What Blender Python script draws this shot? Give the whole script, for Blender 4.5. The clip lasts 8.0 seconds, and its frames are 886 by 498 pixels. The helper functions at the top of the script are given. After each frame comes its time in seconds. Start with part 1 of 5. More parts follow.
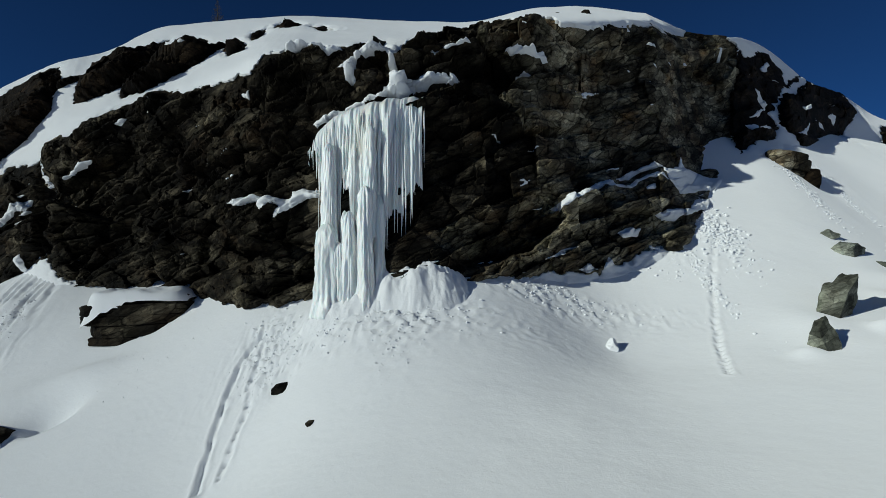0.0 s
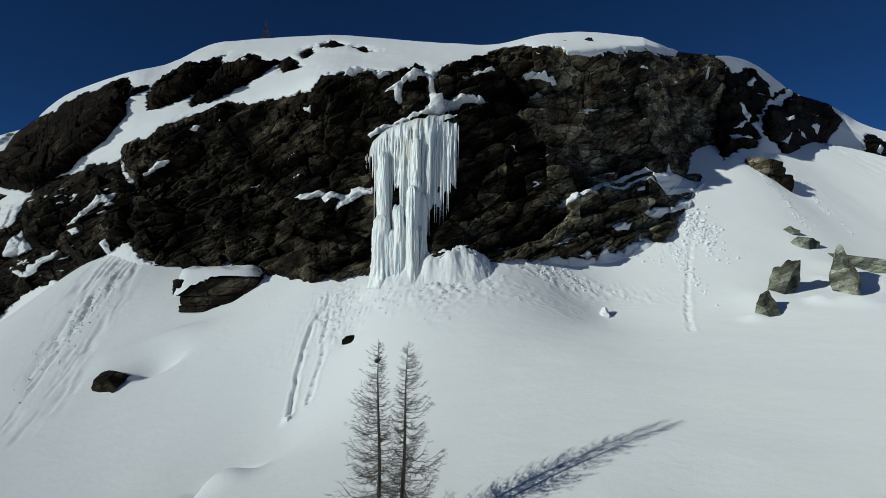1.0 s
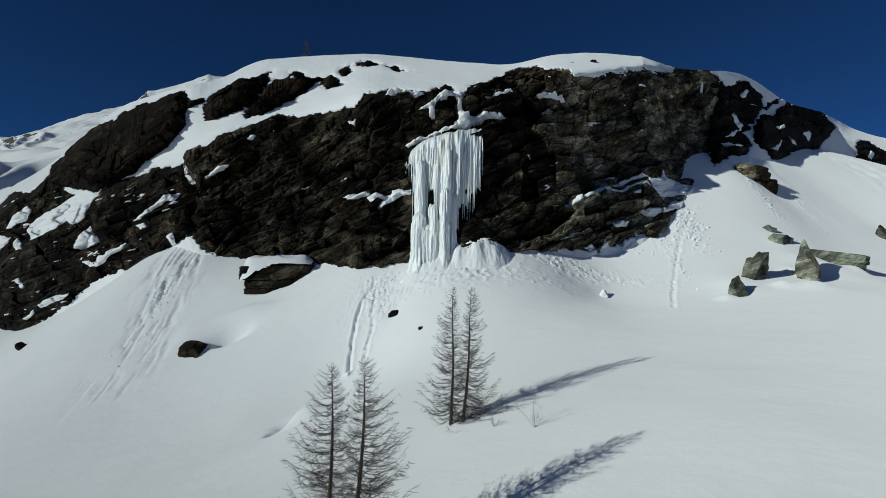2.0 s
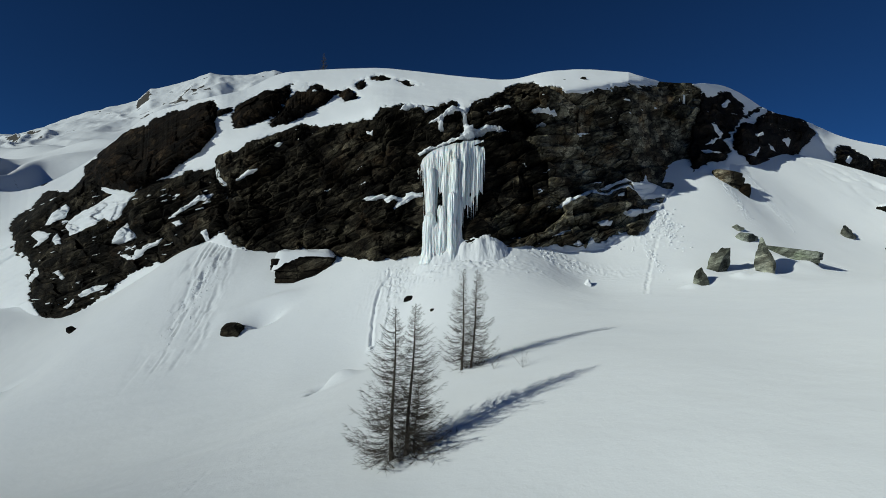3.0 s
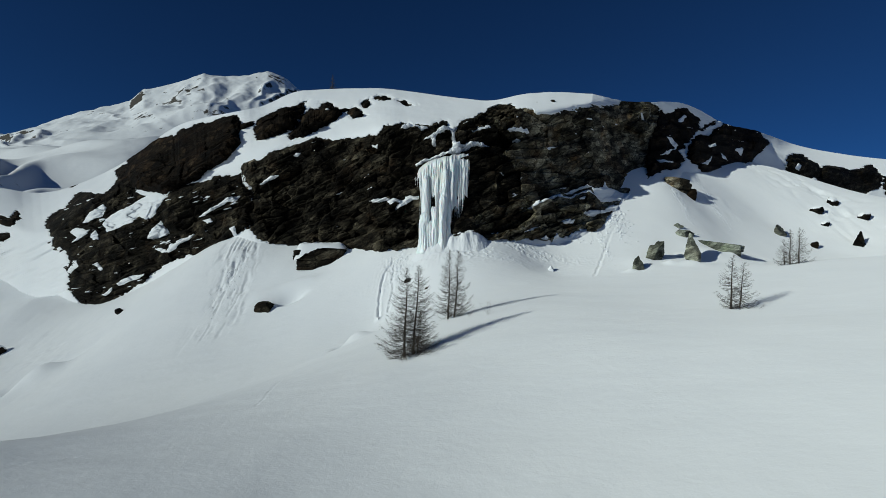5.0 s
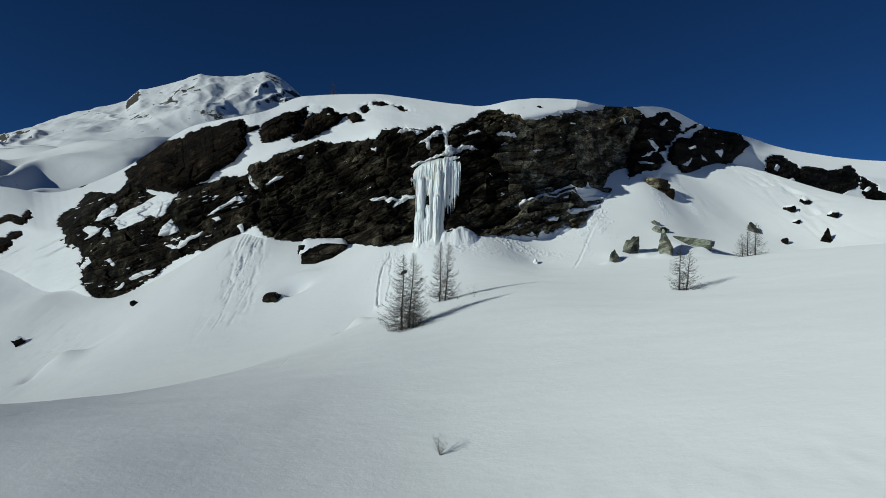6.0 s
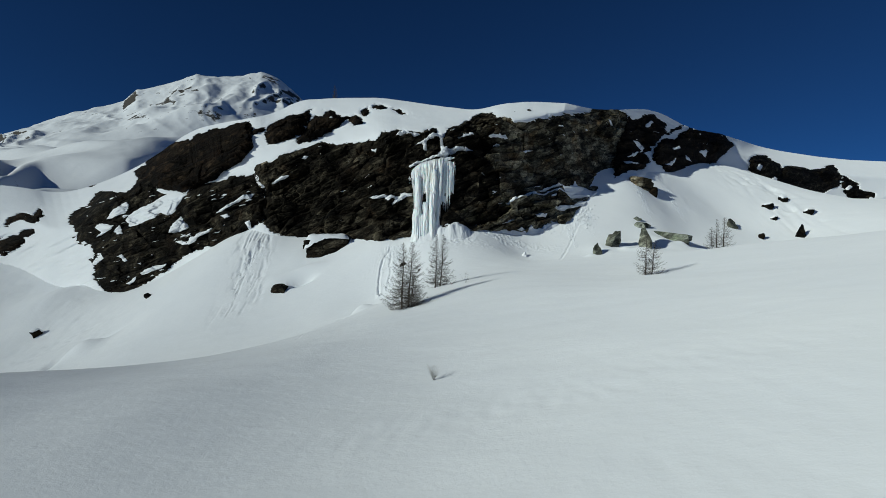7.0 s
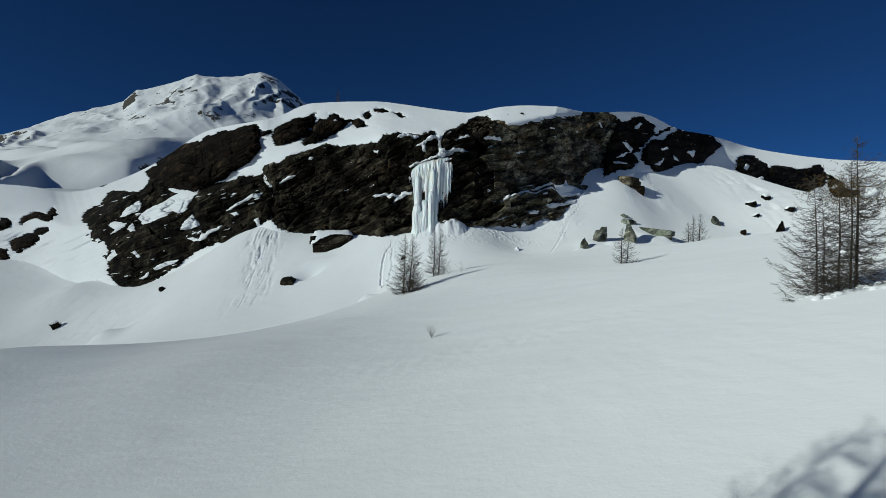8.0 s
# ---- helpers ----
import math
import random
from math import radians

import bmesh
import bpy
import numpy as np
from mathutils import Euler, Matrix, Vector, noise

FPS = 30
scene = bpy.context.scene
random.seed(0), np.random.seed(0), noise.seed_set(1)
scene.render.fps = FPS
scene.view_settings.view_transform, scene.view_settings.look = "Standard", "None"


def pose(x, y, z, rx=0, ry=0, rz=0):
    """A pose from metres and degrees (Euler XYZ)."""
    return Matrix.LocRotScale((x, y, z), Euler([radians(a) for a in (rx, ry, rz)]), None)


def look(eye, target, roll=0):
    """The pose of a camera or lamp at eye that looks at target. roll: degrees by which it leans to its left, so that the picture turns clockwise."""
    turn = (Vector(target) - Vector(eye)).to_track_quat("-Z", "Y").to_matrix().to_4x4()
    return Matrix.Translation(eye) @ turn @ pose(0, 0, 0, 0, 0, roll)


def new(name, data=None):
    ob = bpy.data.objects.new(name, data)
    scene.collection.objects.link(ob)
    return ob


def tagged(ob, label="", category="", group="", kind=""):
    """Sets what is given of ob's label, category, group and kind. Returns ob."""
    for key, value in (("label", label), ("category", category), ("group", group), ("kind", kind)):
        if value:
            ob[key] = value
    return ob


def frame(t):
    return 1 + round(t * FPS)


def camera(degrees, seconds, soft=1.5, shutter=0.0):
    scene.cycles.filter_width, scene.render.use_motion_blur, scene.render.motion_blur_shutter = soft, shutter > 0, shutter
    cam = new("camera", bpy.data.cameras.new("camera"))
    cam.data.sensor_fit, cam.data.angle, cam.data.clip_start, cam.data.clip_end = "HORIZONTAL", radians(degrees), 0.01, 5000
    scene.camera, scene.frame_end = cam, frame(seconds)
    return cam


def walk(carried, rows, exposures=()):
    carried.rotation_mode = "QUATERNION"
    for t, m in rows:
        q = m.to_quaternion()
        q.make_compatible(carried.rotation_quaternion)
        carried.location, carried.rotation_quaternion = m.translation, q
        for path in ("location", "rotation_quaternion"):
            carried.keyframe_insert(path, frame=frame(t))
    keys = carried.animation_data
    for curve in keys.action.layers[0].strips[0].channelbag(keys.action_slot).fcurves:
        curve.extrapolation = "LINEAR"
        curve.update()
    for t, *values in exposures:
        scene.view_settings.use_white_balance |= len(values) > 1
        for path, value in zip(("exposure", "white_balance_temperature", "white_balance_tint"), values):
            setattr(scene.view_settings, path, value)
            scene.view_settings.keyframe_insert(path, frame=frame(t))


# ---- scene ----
cam = camera(84.0, 8.0, soft=0.7)
# seconds, eye x, y, z, yaw, pitch, roll of the drone camera
PATH = [
    (0.0, 5.759, -7.356, 13.890, 2.156, 1.282, -0.238),
    (0.5, 4.511, -13.326, 13.050, 1.916, 1.146, 0.186),
    (1.0, 3.049, -19.950, 12.207, 2.468, 1.064, 0.577),
    (1.5, 1.870, -25.710, 11.594, 3.129, 1.013, 0.803),
    (2.0, 0.766, -32.208, 10.566, 3.293, 1.205, 0.949),
    (3.5, 0.194, -49.104, 9.393, 3.227, 1.016, 1.308),
    (4.0, 0.489, -54.566, 8.837, 3.195, 1.083, 1.346),
    (4.5, 0.901, -59.237, 8.190, 2.804, 1.173, 1.348),
    (6.0, 2.469, -72.910, 6.133, 1.978, 1.227, 1.240),
    (6.5, 2.806, -77.240, 5.369, 1.889, 1.204, 1.156),
    (7.0, 3.110, -81.439, 4.501, 1.648, 1.228, 1.112),
    (7.5, 3.419, -85.765, 3.797, 1.488, 1.178, 1.087),
    (8.0, 3.660, -89.950, 3.027, 1.536, 1.203, 1.027),
]


def drone(x, y, z, yaw, pitch, roll):
    a, b = radians(yaw), radians(pitch)
    ahead = Vector((-math.sin(a) * math.cos(b), math.cos(a) * math.cos(b), math.sin(b)))
    return look((x, y, z), Vector((x, y, z)) + ahead, roll)


walk(cam, [(t, drone(*row)) for t, *row in PATH], [(0.0, -0.58, 6100, -3), (8.0, -0.56, 6020, -4)])


# ---- sky and sun ----
SUN_BEARING, SUN_HEIGHT = 237.0, 18.2  # where the sun stands, degrees clockwise from north and above the horizon
world = bpy.data.worlds.new("sky")
scene.world = world
world.use_nodes = True
_n = world.node_tree.nodes
_sky = _n.new("ShaderNodeTexSky")
_sky.sky_type = "NISHITA"
_sky.sun_disc = False
_sky.sun_elevation = radians(SUN_HEIGHT)
_sky.sun_rotation = radians(SUN_BEARING)
_sky.altitude = 2600
_sky.air_density, _sky.dust_density, _sky.ozone_density = 0.5, 0.5, 9.0
world.node_tree.links.new(_sky.outputs["Color"], _n["Background"].inputs["Color"])
_n["Background"].inputs["Strength"].default_value = 0.062
_sun = bpy.data.lights.new("sun", "SUN")
_sun.energy, _sun.angle, _sun.color = 4.0, radians(0.55), (1.0, 0.95, 0.87)
sun = new("sun", _sun)
_b, _e = radians(SUN_BEARING), radians(SUN_HEIGHT)
sun.matrix_world = look((math.sin(_b) * math.cos(_e) * 300, math.cos(_b) * math.cos(_e) * 300, math.sin(_e) * 300), (0, 0, 0))


# ---- number noise ----
def hashed(ix, iy, iz, seed):
    h = (ix.astype(np.int64) * 374761393 + iy.astype(np.int64) * 668265263 + iz.astype(np.int64) * 2147483647 + seed * 974634613) & 0xFFFFFFFF
    h = ((h ^ (h >> 13)) * 1274126177) & 0xFFFFFFFF
    h = ((h ^ (h >> 16)) * 2246822519) & 0xFFFFFFFF
    return ((h ^ (h >> 15)) & 0xFFFFFF) / float(0x1000000)


def grain(x, y, z=None, seed=0):
    """Smooth noise from -1 to 1."""
    x, y = np.asarray(x, float), np.asarray(y, float)
    z = np.zeros_like(x) if z is None else np.asarray(z, float)
    ix, iy, iz = np.floor(x), np.floor(y), np.floor(z)
    fx, fy, fz = x - ix, y - iy, z - iz
    fx, fy, fz = (f * f * (3 - 2 * f) for f in (fx, fy, fz))
    out = 0
    for a in (0, 1):
        for b in (0, 1):
            for c in (0, 1):
                w = (fx if a else 1 - fx) * (fy if b else 1 - fy) * (fz if c else 1 - fz)
                out = out + w * hashed(ix + a, iy + b, iz + c, seed)
    return out * 2 - 1


def layers(x, y, seed=0, octaves=4):
    out, amp, k = 0, 1.0, 1.0
    for n in range(octaves):
        out = out + amp * grain(x * k + n * 17.3, y * k - n * 9.1, None, seed + n)
        amp, k = amp * 0.5, k * 2.07
    return out


def facets(u, w, seed):
    """Broken faces: three random numbers of the cell that each point lies in, its offset from the cell's middle, and the gap to the next cell."""
    iu, iw = np.floor(u), np.floor(w)
    best = np.full(u.shape, 1e9)
    second = np.full(u.shape, 1e9)
    keep = [np.zeros(u.shape) for _ in range(5)]
    for a in (-1, 0, 1):
        for b in (-1, 0, 1):
            ca, cb = iu + a, iw + b
            z = np.zeros_like(ca)
            du = u - (ca + 0.1 + 0.8 * hashed(ca, cb, z, seed))
            dw = w - (cb + 0.1 + 0.8 * hashed(ca, cb, z + 1, seed))
            d = du * du + dw * dw
            near = d < best
            second = np.where(near, best, np.minimum(second, d))
            best = np.where(near, d, best)
            for n, v in enumerate((hashed(ca, cb, z + 2, seed), hashed(ca, cb, z + 3, seed), hashed(ca, cb, z + 4, seed), du, dw)):
                keep[n] = np.where(near, v, keep[n])
    return (*keep, np.sqrt(second) - np.sqrt(best))


def sheet(name, x, y, z, material, keep=None, smooth=True):
    """A mesh object from a grid of points; keep: which of its squares are built."""
    rows, cols = x.shape
    n = np.arange(rows * cols).reshape(rows, cols)
    quads = np.stack([n[:-1, :-1], n[:-1, 1:], n[1:, 1:], n[1:, :-1]], -1)
    quads = quads[keep] if keep is not None else quads.reshape(-1, 4)
    used, inverse = np.unique(quads, return_inverse=True)
    quads = inverse.reshape(-1, 4)
    co = np.stack([x, y, z], -1).reshape(-1, 3)[used]
    me = bpy.data.meshes.new(name)
    me.vertices.add(len(co))
    me.vertices.foreach_set("co", co.ravel())
    me.loops.add(quads.size)
    me.loops.foreach_set("vertex_index", quads.ravel().astype(np.int32))
    me.polygons.add(len(quads))
    me.polygons.foreach_set("loop_start", np.arange(0, quads.size, 4, dtype=np.int32))
    me.update(calc_edges=True)
    me.polygons.foreach_set("use_smooth", np.full(len(quads), smooth))
    me.materials.append(material)
    return new(name, me)


# ---- materials ----
def surface(name, rough=0.8, specular=0.3):
    m = bpy.data.materials.new(name)
    m.use_nodes = True
    tree = m.node_tree
    b = tree.nodes["Principled BSDF"]
    b.inputs["Roughness"].default_value = rough
    b.inputs["Specular IOR Level"].default_value = specular
    return m, tree, b


def place(tree, scale=(1, 1, 1), turn=(0, 0, 0)):
    g = tree.nodes.new("ShaderNodeNewGeometry")
    turned = tree.nodes.new("ShaderNodeMapping")
    turned.inputs["Rotation"].default_value = turn
    tree.links.new(g.outputs["Position"], turned.inputs["Vector"])
    mp = tree.nodes.new("ShaderNodeMapping")
    mp.inputs["Scale"].default_value = scale
    tree.links.new(turned.outputs["Vector"], mp.inputs["Vector"])
    return mp.outputs["Vector"]


def speckle(tree, vector, scale, detail=6, rough=0.6, distort=0.0):
    t = tree.nodes.new("ShaderNodeTexNoise")
    t.inputs["Scale"].default_value, t.inputs["Detail"].default_value = scale, detail
    t.inputs["Roughness"].default_value, t.inputs["Distortion"].default_value = rough, distort
    tree.links.new(vector, t.inputs["Vector"])
    return t.outputs["Fac"]


def ramp(tree, fac, stops):
    r = tree.nodes.new("ShaderNodeValToRGB")
    while len(r.color_ramp.elements) < len(stops):
        r.color_ramp.elements.new(0.5)
    for e, (p, c) in zip(r.color_ramp.elements, stops):
        e.position, e.color = p, (*c, 1) if len(c) == 3 else c
    tree.links.new(fac, r.inputs["Fac"])
    return r.outputs["Color"]


def blend(tree, fac, a, b, kind="MIX"):
    x = tree.nodes.new("ShaderNodeMix")
    x.data_type, x.blend_type = "RGBA", kind
    for v, k in ((fac, 0), (a, 6), (b, 7)):
        if isinstance(v, (int, float)):
            x.inputs[k].default_value = v
        elif isinstance(v, tuple):
            x.inputs[k].default_value = (*v, 1)
        else:
            tree.links.new(v, x.inputs[k])
    return x.outputs[2]


def chips(tree, vector, scale, out="Color"):
    t = tree.nodes.new("ShaderNodeTexVoronoi")
    t.inputs["Scale"].default_value, t.inputs["Randomness"].default_value = scale, 1.0
    if out == "Distance":
        t.feature = "DISTANCE_TO_EDGE"
    tree.links.new(vector, t.inputs["Vector"])
    return t.outputs[out]


def bump(tree, height, strength, distance, below=None):
    b = tree.nodes.new("ShaderNodeBump")
    b.inputs["Strength"].default_value, b.inputs["Distance"].default_value = strength, distance
    tree.links.new(height, b.inputs["Height"])
    if below is not None:
        tree.links.new(below, b.inputs["Normal"])
    return b.outputs["Normal"]


def snow_material(name, crumb, wave):
    m, t, b = surface(name, 0.6, 0.15)
    b.inputs["Diffuse Roughness"].default_value = 0.55
    b.inputs["Sheen Weight"].default_value, b.inputs["Sheen Roughness"].default_value = 0.12, 0.6
    v = place(t)
    t.links.new(ramp(t, speckle(t, v, 0.05, 4), [(0.3, (0.86, 0.875, 0.9)), (0.7, (0.91, 0.92, 0.935))]), b.inputs["Base Color"])
    n1 = bump(t, speckle(t, place(t, (0.35, 1.0, 0.5), (0, 0, 0.5)), 0.5, 5, 0.5), wave, 0.2)
    n1 = bump(t, speckle(t, place(t, (0.7, 1.0, 1.0), (0, 0, 0.4)), 1.7, 5, 0.6), 0.34, 0.1, n1)
    n2 = bump(t, speckle(t, v, 7.0, 4, 0.7), crumb, 0.04, n1)
    t.links.new(n2, b.inputs["Normal"])
    return m


def rock_material(name, dark, mid, light, moss=0.35, crack=1.0, size=1.0):
    """Layered schist: tilted beds broken into plates, each plate with a tone of its own."""
    m, t, b = surface(name, 0.85, 0.08)
    v = place(t)
    tilt = (0.1, 0.42, 0.0)
    beds = place(t, (0.5 / size, 0.5 / size, 1.25 / size), tilt)
    shake = t.nodes.new("ShaderNodeTexNoise")
    shake.inputs["Scale"].default_value, shake.inputs["Detail"].default_value = 0.9, 5
    t.links.new(beds, shake.inputs["Vector"])
    wobble = t.nodes.new("ShaderNodeVectorMath")
    wobble.operation = "MULTIPLY_ADD"
    t.links.new(shake.outputs["Color"], wobble.inputs[0])
    wobble.inputs[1].default_value = (0.8, 0.8, 0.8)
    t.links.new(beds, wobble.inputs[2])
    w = wobble.outputs["Vector"]
    # the rock's own colours, in patches
    c = ramp(t, speckle(t, beds, 0.35, 6, 0.6, 0.3), [(0.36, dark), (0.5, mid), (0.66, light)])
    rust = ramp(t, speckle(t, v, 0.16, 5, 0.6), [(0.5, (0, 0, 0)), (0.7, (0.75, 0.75, 0.75) if moss < 0.5 else (0.2, 0.2, 0.2))])
    c = blend(t, rust, c, tuple(k * q for k, q in zip(mid, (1.15, 0.82, 0.58))))
    green = ramp(t, speckle(t, v, 0.3, 6, 0.65), [(0.53, (0, 0, 0)), (0.68, (moss, moss, moss))])
    c = blend(t, green, c, tuple(k * q for k, q in zip(mid, (1.15, 1.3, 1.0))))
    # plates
    plates = ramp(t, chips(t, w, 0.5), [(0.15, (0.35, 0.35, 0.34)), (0.5, (0.9, 0.89, 0.87)), (0.85, (2.1, 2.07, 2.0))])
    flakes = ramp(t, chips(t, w, 1.7), [(0.2, (0.68, 0.68, 0.68)), (0.8, (1.35, 1.35, 1.33))])
    c = blend(t, 0.85, c, plates, "MULTIPLY")
    c = blend(t, 0.8, c, flakes, "MULTIPLY")
    # joints and thin bedding lines
    joints = ramp(t, chips(t, w, 0.5, "Distance"), [(0.0, (0.04, 0.036, 0.032)), (0.06, (1, 1, 1))])
    hair = ramp(t, chips(t, w, 1.7, "Distance"), [(0.0, (0.25, 0.24, 0.22)), (0.07, (1, 1, 1))])
    c = blend(t, 0.9 * crack, c, joints, "MULTIPLY")
    c = blend(t, 0.8 * crack, c, hair, "MULTIPLY")
    lines = speckle(t, place(t, (0.3 / size, 0.3 / size, 4.5 / size), tilt), 0.8, 5, 0.6, 0.4)
    c = blend(t, 0.2 + 0.55 * crack, c, ramp(t, lines, [(0.36, (0.35, 0.34, 0.32)), (0.47, (1, 1, 1)), (0.7, (1.25, 1.24, 1.2))]), "MULTIPLY")
    # water stains running down, and grain
    darker = ramp(t, speckle(t, place(t, (0.9, 0.9, 0.07)), 0.45, 5, 0.6), [(0.4, (1, 1, 1)), (0.62, (0.5, 0.48, 0.45))])
    c = blend(t, 0.7, c, darker, "MULTIPLY")
    c = blend(t, 0.8, c, ramp(t, speckle(t, v, 4.5, 6, 0.7), [(0.3, (0.7, 0.7, 0.7)), (0.7, (1.25, 1.25, 1.25))]), "MULTIPLY")
    broad = ramp(t, speckle(t, v, 0.06, 4, 0.6, 0.6), [(0.4, (0.62, 0.6, 0.57)), (0.62, (1.45, 1.43, 1.37))])
    t.links.new(blend(t, 1.0, c, broad, "MULTIPLY"), b.inputs["Base Color"])
    n = bump(t, lines, 0.6, 0.16 * size)
    n = bump(t, chips(t, w, 1.7), 0.6, 0.3 * size, n)
    n = bump(t, speckle(t, v, 3.5, 6, 0.65), 0.35, 0.08, n)
    t.links.new(n, b.inputs["Normal"])
    return m


SNOW = snow_material("wind_packed_snow", 0.32, 0.09)
SNOW_SOFT = snow_material("hill_snow", 0.35, 0.3)
ROCK = rock_material("schist", (0.02, 0.0185, 0.0145), (0.125, 0.116, 0.09), (0.38, 0.36, 0.285))
# darker schist for the cliff's west part and the boulders below it
ROCK_WEST = rock_material("west_schist", (0.004, 0.0035, 0.003), (0.022, 0.0195, 0.015), (0.1, 0.09, 0.07))
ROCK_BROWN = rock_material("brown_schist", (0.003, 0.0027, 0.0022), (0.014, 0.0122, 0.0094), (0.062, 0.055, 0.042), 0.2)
# brown schist with the shade of faces turned from the sun in its colour
ROCK_SHADED = rock_material("shaded_schist", (0.004, 0.003, 0.0021), (0.012, 0.0088, 0.006), (0.03, 0.022, 0.015), 0.08)
ROCK_GREEN = rock_material("grey_green_schist", (0.1, 0.11, 0.1), (0.19, 0.21, 0.188), (0.33, 0.355, 0.32), 0.5, 0.35, 0.6)


# ---- lie of the land ----
# The hill is described by bearing (degrees, clockwise from north) and distance from a point on the
# meadow, for its foot, the edge of its cliff and its skyline.
HUB = (2.0, -50.0)
HILL = [  # bearing, foot distance, foot height, edge distance, edge height, top distance, top height
    (-60, 330, 8, 338, 24, 360, 40), (-47, 245, 0, 254, 20, 272, 34), (-44, 205, -9, 215, 10, 262, 31),
    (-42, 186, -9, 196, 22, 239, 33), (-38, 163, -5, 172, 30, 193, 39), (-34, 148, 3, 152, 25, 171, 49.2),
    (-31, 137, 9, 142, 30, 157, 50), (-28, 127, 12.5, 132, 33, 143, 49.3), (-25, 120.5, 10.5, 125, 35, 143, 52),
    (-22, 119, 11, 121, 36.5, 140, 56.5), (-17, 110, 10.5, 112, 37, 135, 57.1), (-11, 95, 9.3, 101, 38, 129, 56.5),
    (-6, 91.5, 9.6, 96, 36.5, 124, 54),
]
HILL += [
    (-1, 89, 10, 94, 36, 119, 51.3), (3, 91.5, 12.3, 95.5, 37, 117, 49.8), (7, 96, 12.2, 100, 41.5, 118, 52),
    (11, 101, 11.8, 107, 44, 122, 53.6), (14.5, 106, 14, 118, 48, 129, 54.8), (18, 111.5, 17.4, 131, 52.5, 136, 56),
    (20, 129, 27.3, 141, 52.5, 145, 57.2), (22.6, 137, 31, 152, 56, 155, 58.8), (25.6, 155, 35.5, 178, 58, 183, 65.5),
    (29, 194, 45, 206, 58, 210, 63), (32, 232, 50, 236, 60, 239, 66), (34.3, 245, 46, 250, 54, 285, 68.5),
    (36.7, 264, 39.6, 270, 52, 325, 71), (40, 315, 42, 325, 57, 370, 72.5), (50, 420, 50, 430, 60, 470, 75),
]
HILL_A = np.array([h[0] for h in HILL], float)
HILL_K = np.array([h[1:] for h in HILL], float)


def hill_lines(a):
    """Foot, edge and top (distance, height) at bearings a."""
    a = np.asarray(a, float)
    out = []
    for k in range(6):
        out.append(sum(np.interp(a + d, HILL_A, HILL_K[:, k]) for d in (-1.2, -0.6, 0, 0.6, 1.2)) / 5)
    return out


def hill_distance(a, z):
    """How far from the hub the hillside stands at bearing a and height z."""
    rf, zf, rc, zc, rt, zt = hill_lines(a)
    low = rf + (z - zf) * (rc - rf) / (zc - zf)
    high = rc + (z - zc) * (rt - rc) / (zt - zc)
    k = 2.0
    d = np.clip((z - zc) / k, -30, 30)
    w = 1 / (1 + np.exp(-d * 1.6))
    return np.where(z < zf, rf + (z - zf) * 0.35, low * (1 - w) + high * w)


LAND = [  # east, north, height of points on the snow
    (-3.8, -14.5, -2.2), (0, 0, 0), (1.7, -47.8, -3.5), (31, -8.5, 3), (57, 22, 8), (12.5, -8.6, 2.2), (66, 29.5, 8.8), (-89, 44, -19.4), (20, -64, 0.9), (3, -95, -3),
    (-20, -100, -11.0), (-16, -68, -7.8), (-30, -52, -8.0), (-17, -50, -5.2), (-128, 70, -22.5), (-150, 72, -25), (45, -110, 4.5), (-14, 29, -4.4), (19.4, 37.8, 5.2), (26, 31.5, 4.8), (41, 42, 8.8),
    (53, 48, 9.3), (70, 61, 11), (97, 89, 18.5), (117, 85.6, 15), (60, 75.5, 28), (68.5, 83.6, 28),
    (-41, 40.5, -3.2), (-40, 49, 5.3), (-85, 58, -8), (-98, 44, -23), (-42, -30, -8.5), (-52, -30, -9.1), (-30, -30, -7.8), (-72, -2, -24),
    (-15, 15, -5.6), (-45, 14, -17), (100, 30, 12), (60, -50, 8), (-60, -90, -14),
]
LAND += [(-200, -150, -40), (-250, 60, -25), (200, -150, 25), (0, -260, -18), (150, 60, 18), (250, 100, 30), (-170, 30, -30), (-139, 91, -8), (-178, 128, 3), (-215, 160, 12), (-5, 37.6, 10.2), (0, 37, 10.1), (53.5, 57, 15.6),
         (0, 190, 10), (-150, 200, 5), (150, 260, 45), (330, 240, 50)]


def land_points():
    pts = [(float(x), float(y), float(z)) for x, y, z in LAND]
    for a, rf, zf, *_ in HILL[2:]:
        if a < 45:
            b = radians(a)
            pts.append((HUB[0] + rf * math.sin(b), HUB[1] + rf * math.cos(b), zf))
    return np.array(pts)


def spline(r2):
    return r2 * np.log(r2 + 1e-9) * 0.5


LAND_P = land_points()
n_land = len(LAND_P)
_d = ((LAND_P[:, None, :2] - LAND_P[None, :, :2]) ** 2).sum(-1) / 1e4
_a = np.zeros((n_land + 3, n_land + 3))
_a[:n_land, :n_land] = spline(_d) + 0.002 * np.eye(n_land)
_a[:n_land, n_land:] = np.c_[np.ones(n_land), LAND_P[:, :2] / 100]
_a[n_land:, :n_land] = _a[:n_land, n_land:].T
LAND_W = np.linalg.solve(_a, np.r_[LAND_P[:, 2], 0, 0, 0])


def land(x, y):
    """Height of the smooth snow surface."""
    x, y = np.asarray(x, float), np.asarray(y, float)
    z = LAND_W[n_land] + LAND_W[n_land + 1] * x / 100 + LAND_W[n_land + 2] * y / 100
    for (px, py, _), w in zip(LAND_P, LAND_W):
        z = z + w * spline(((x - px) ** 2 + (y - py) ** 2) / 1e4)
    return z


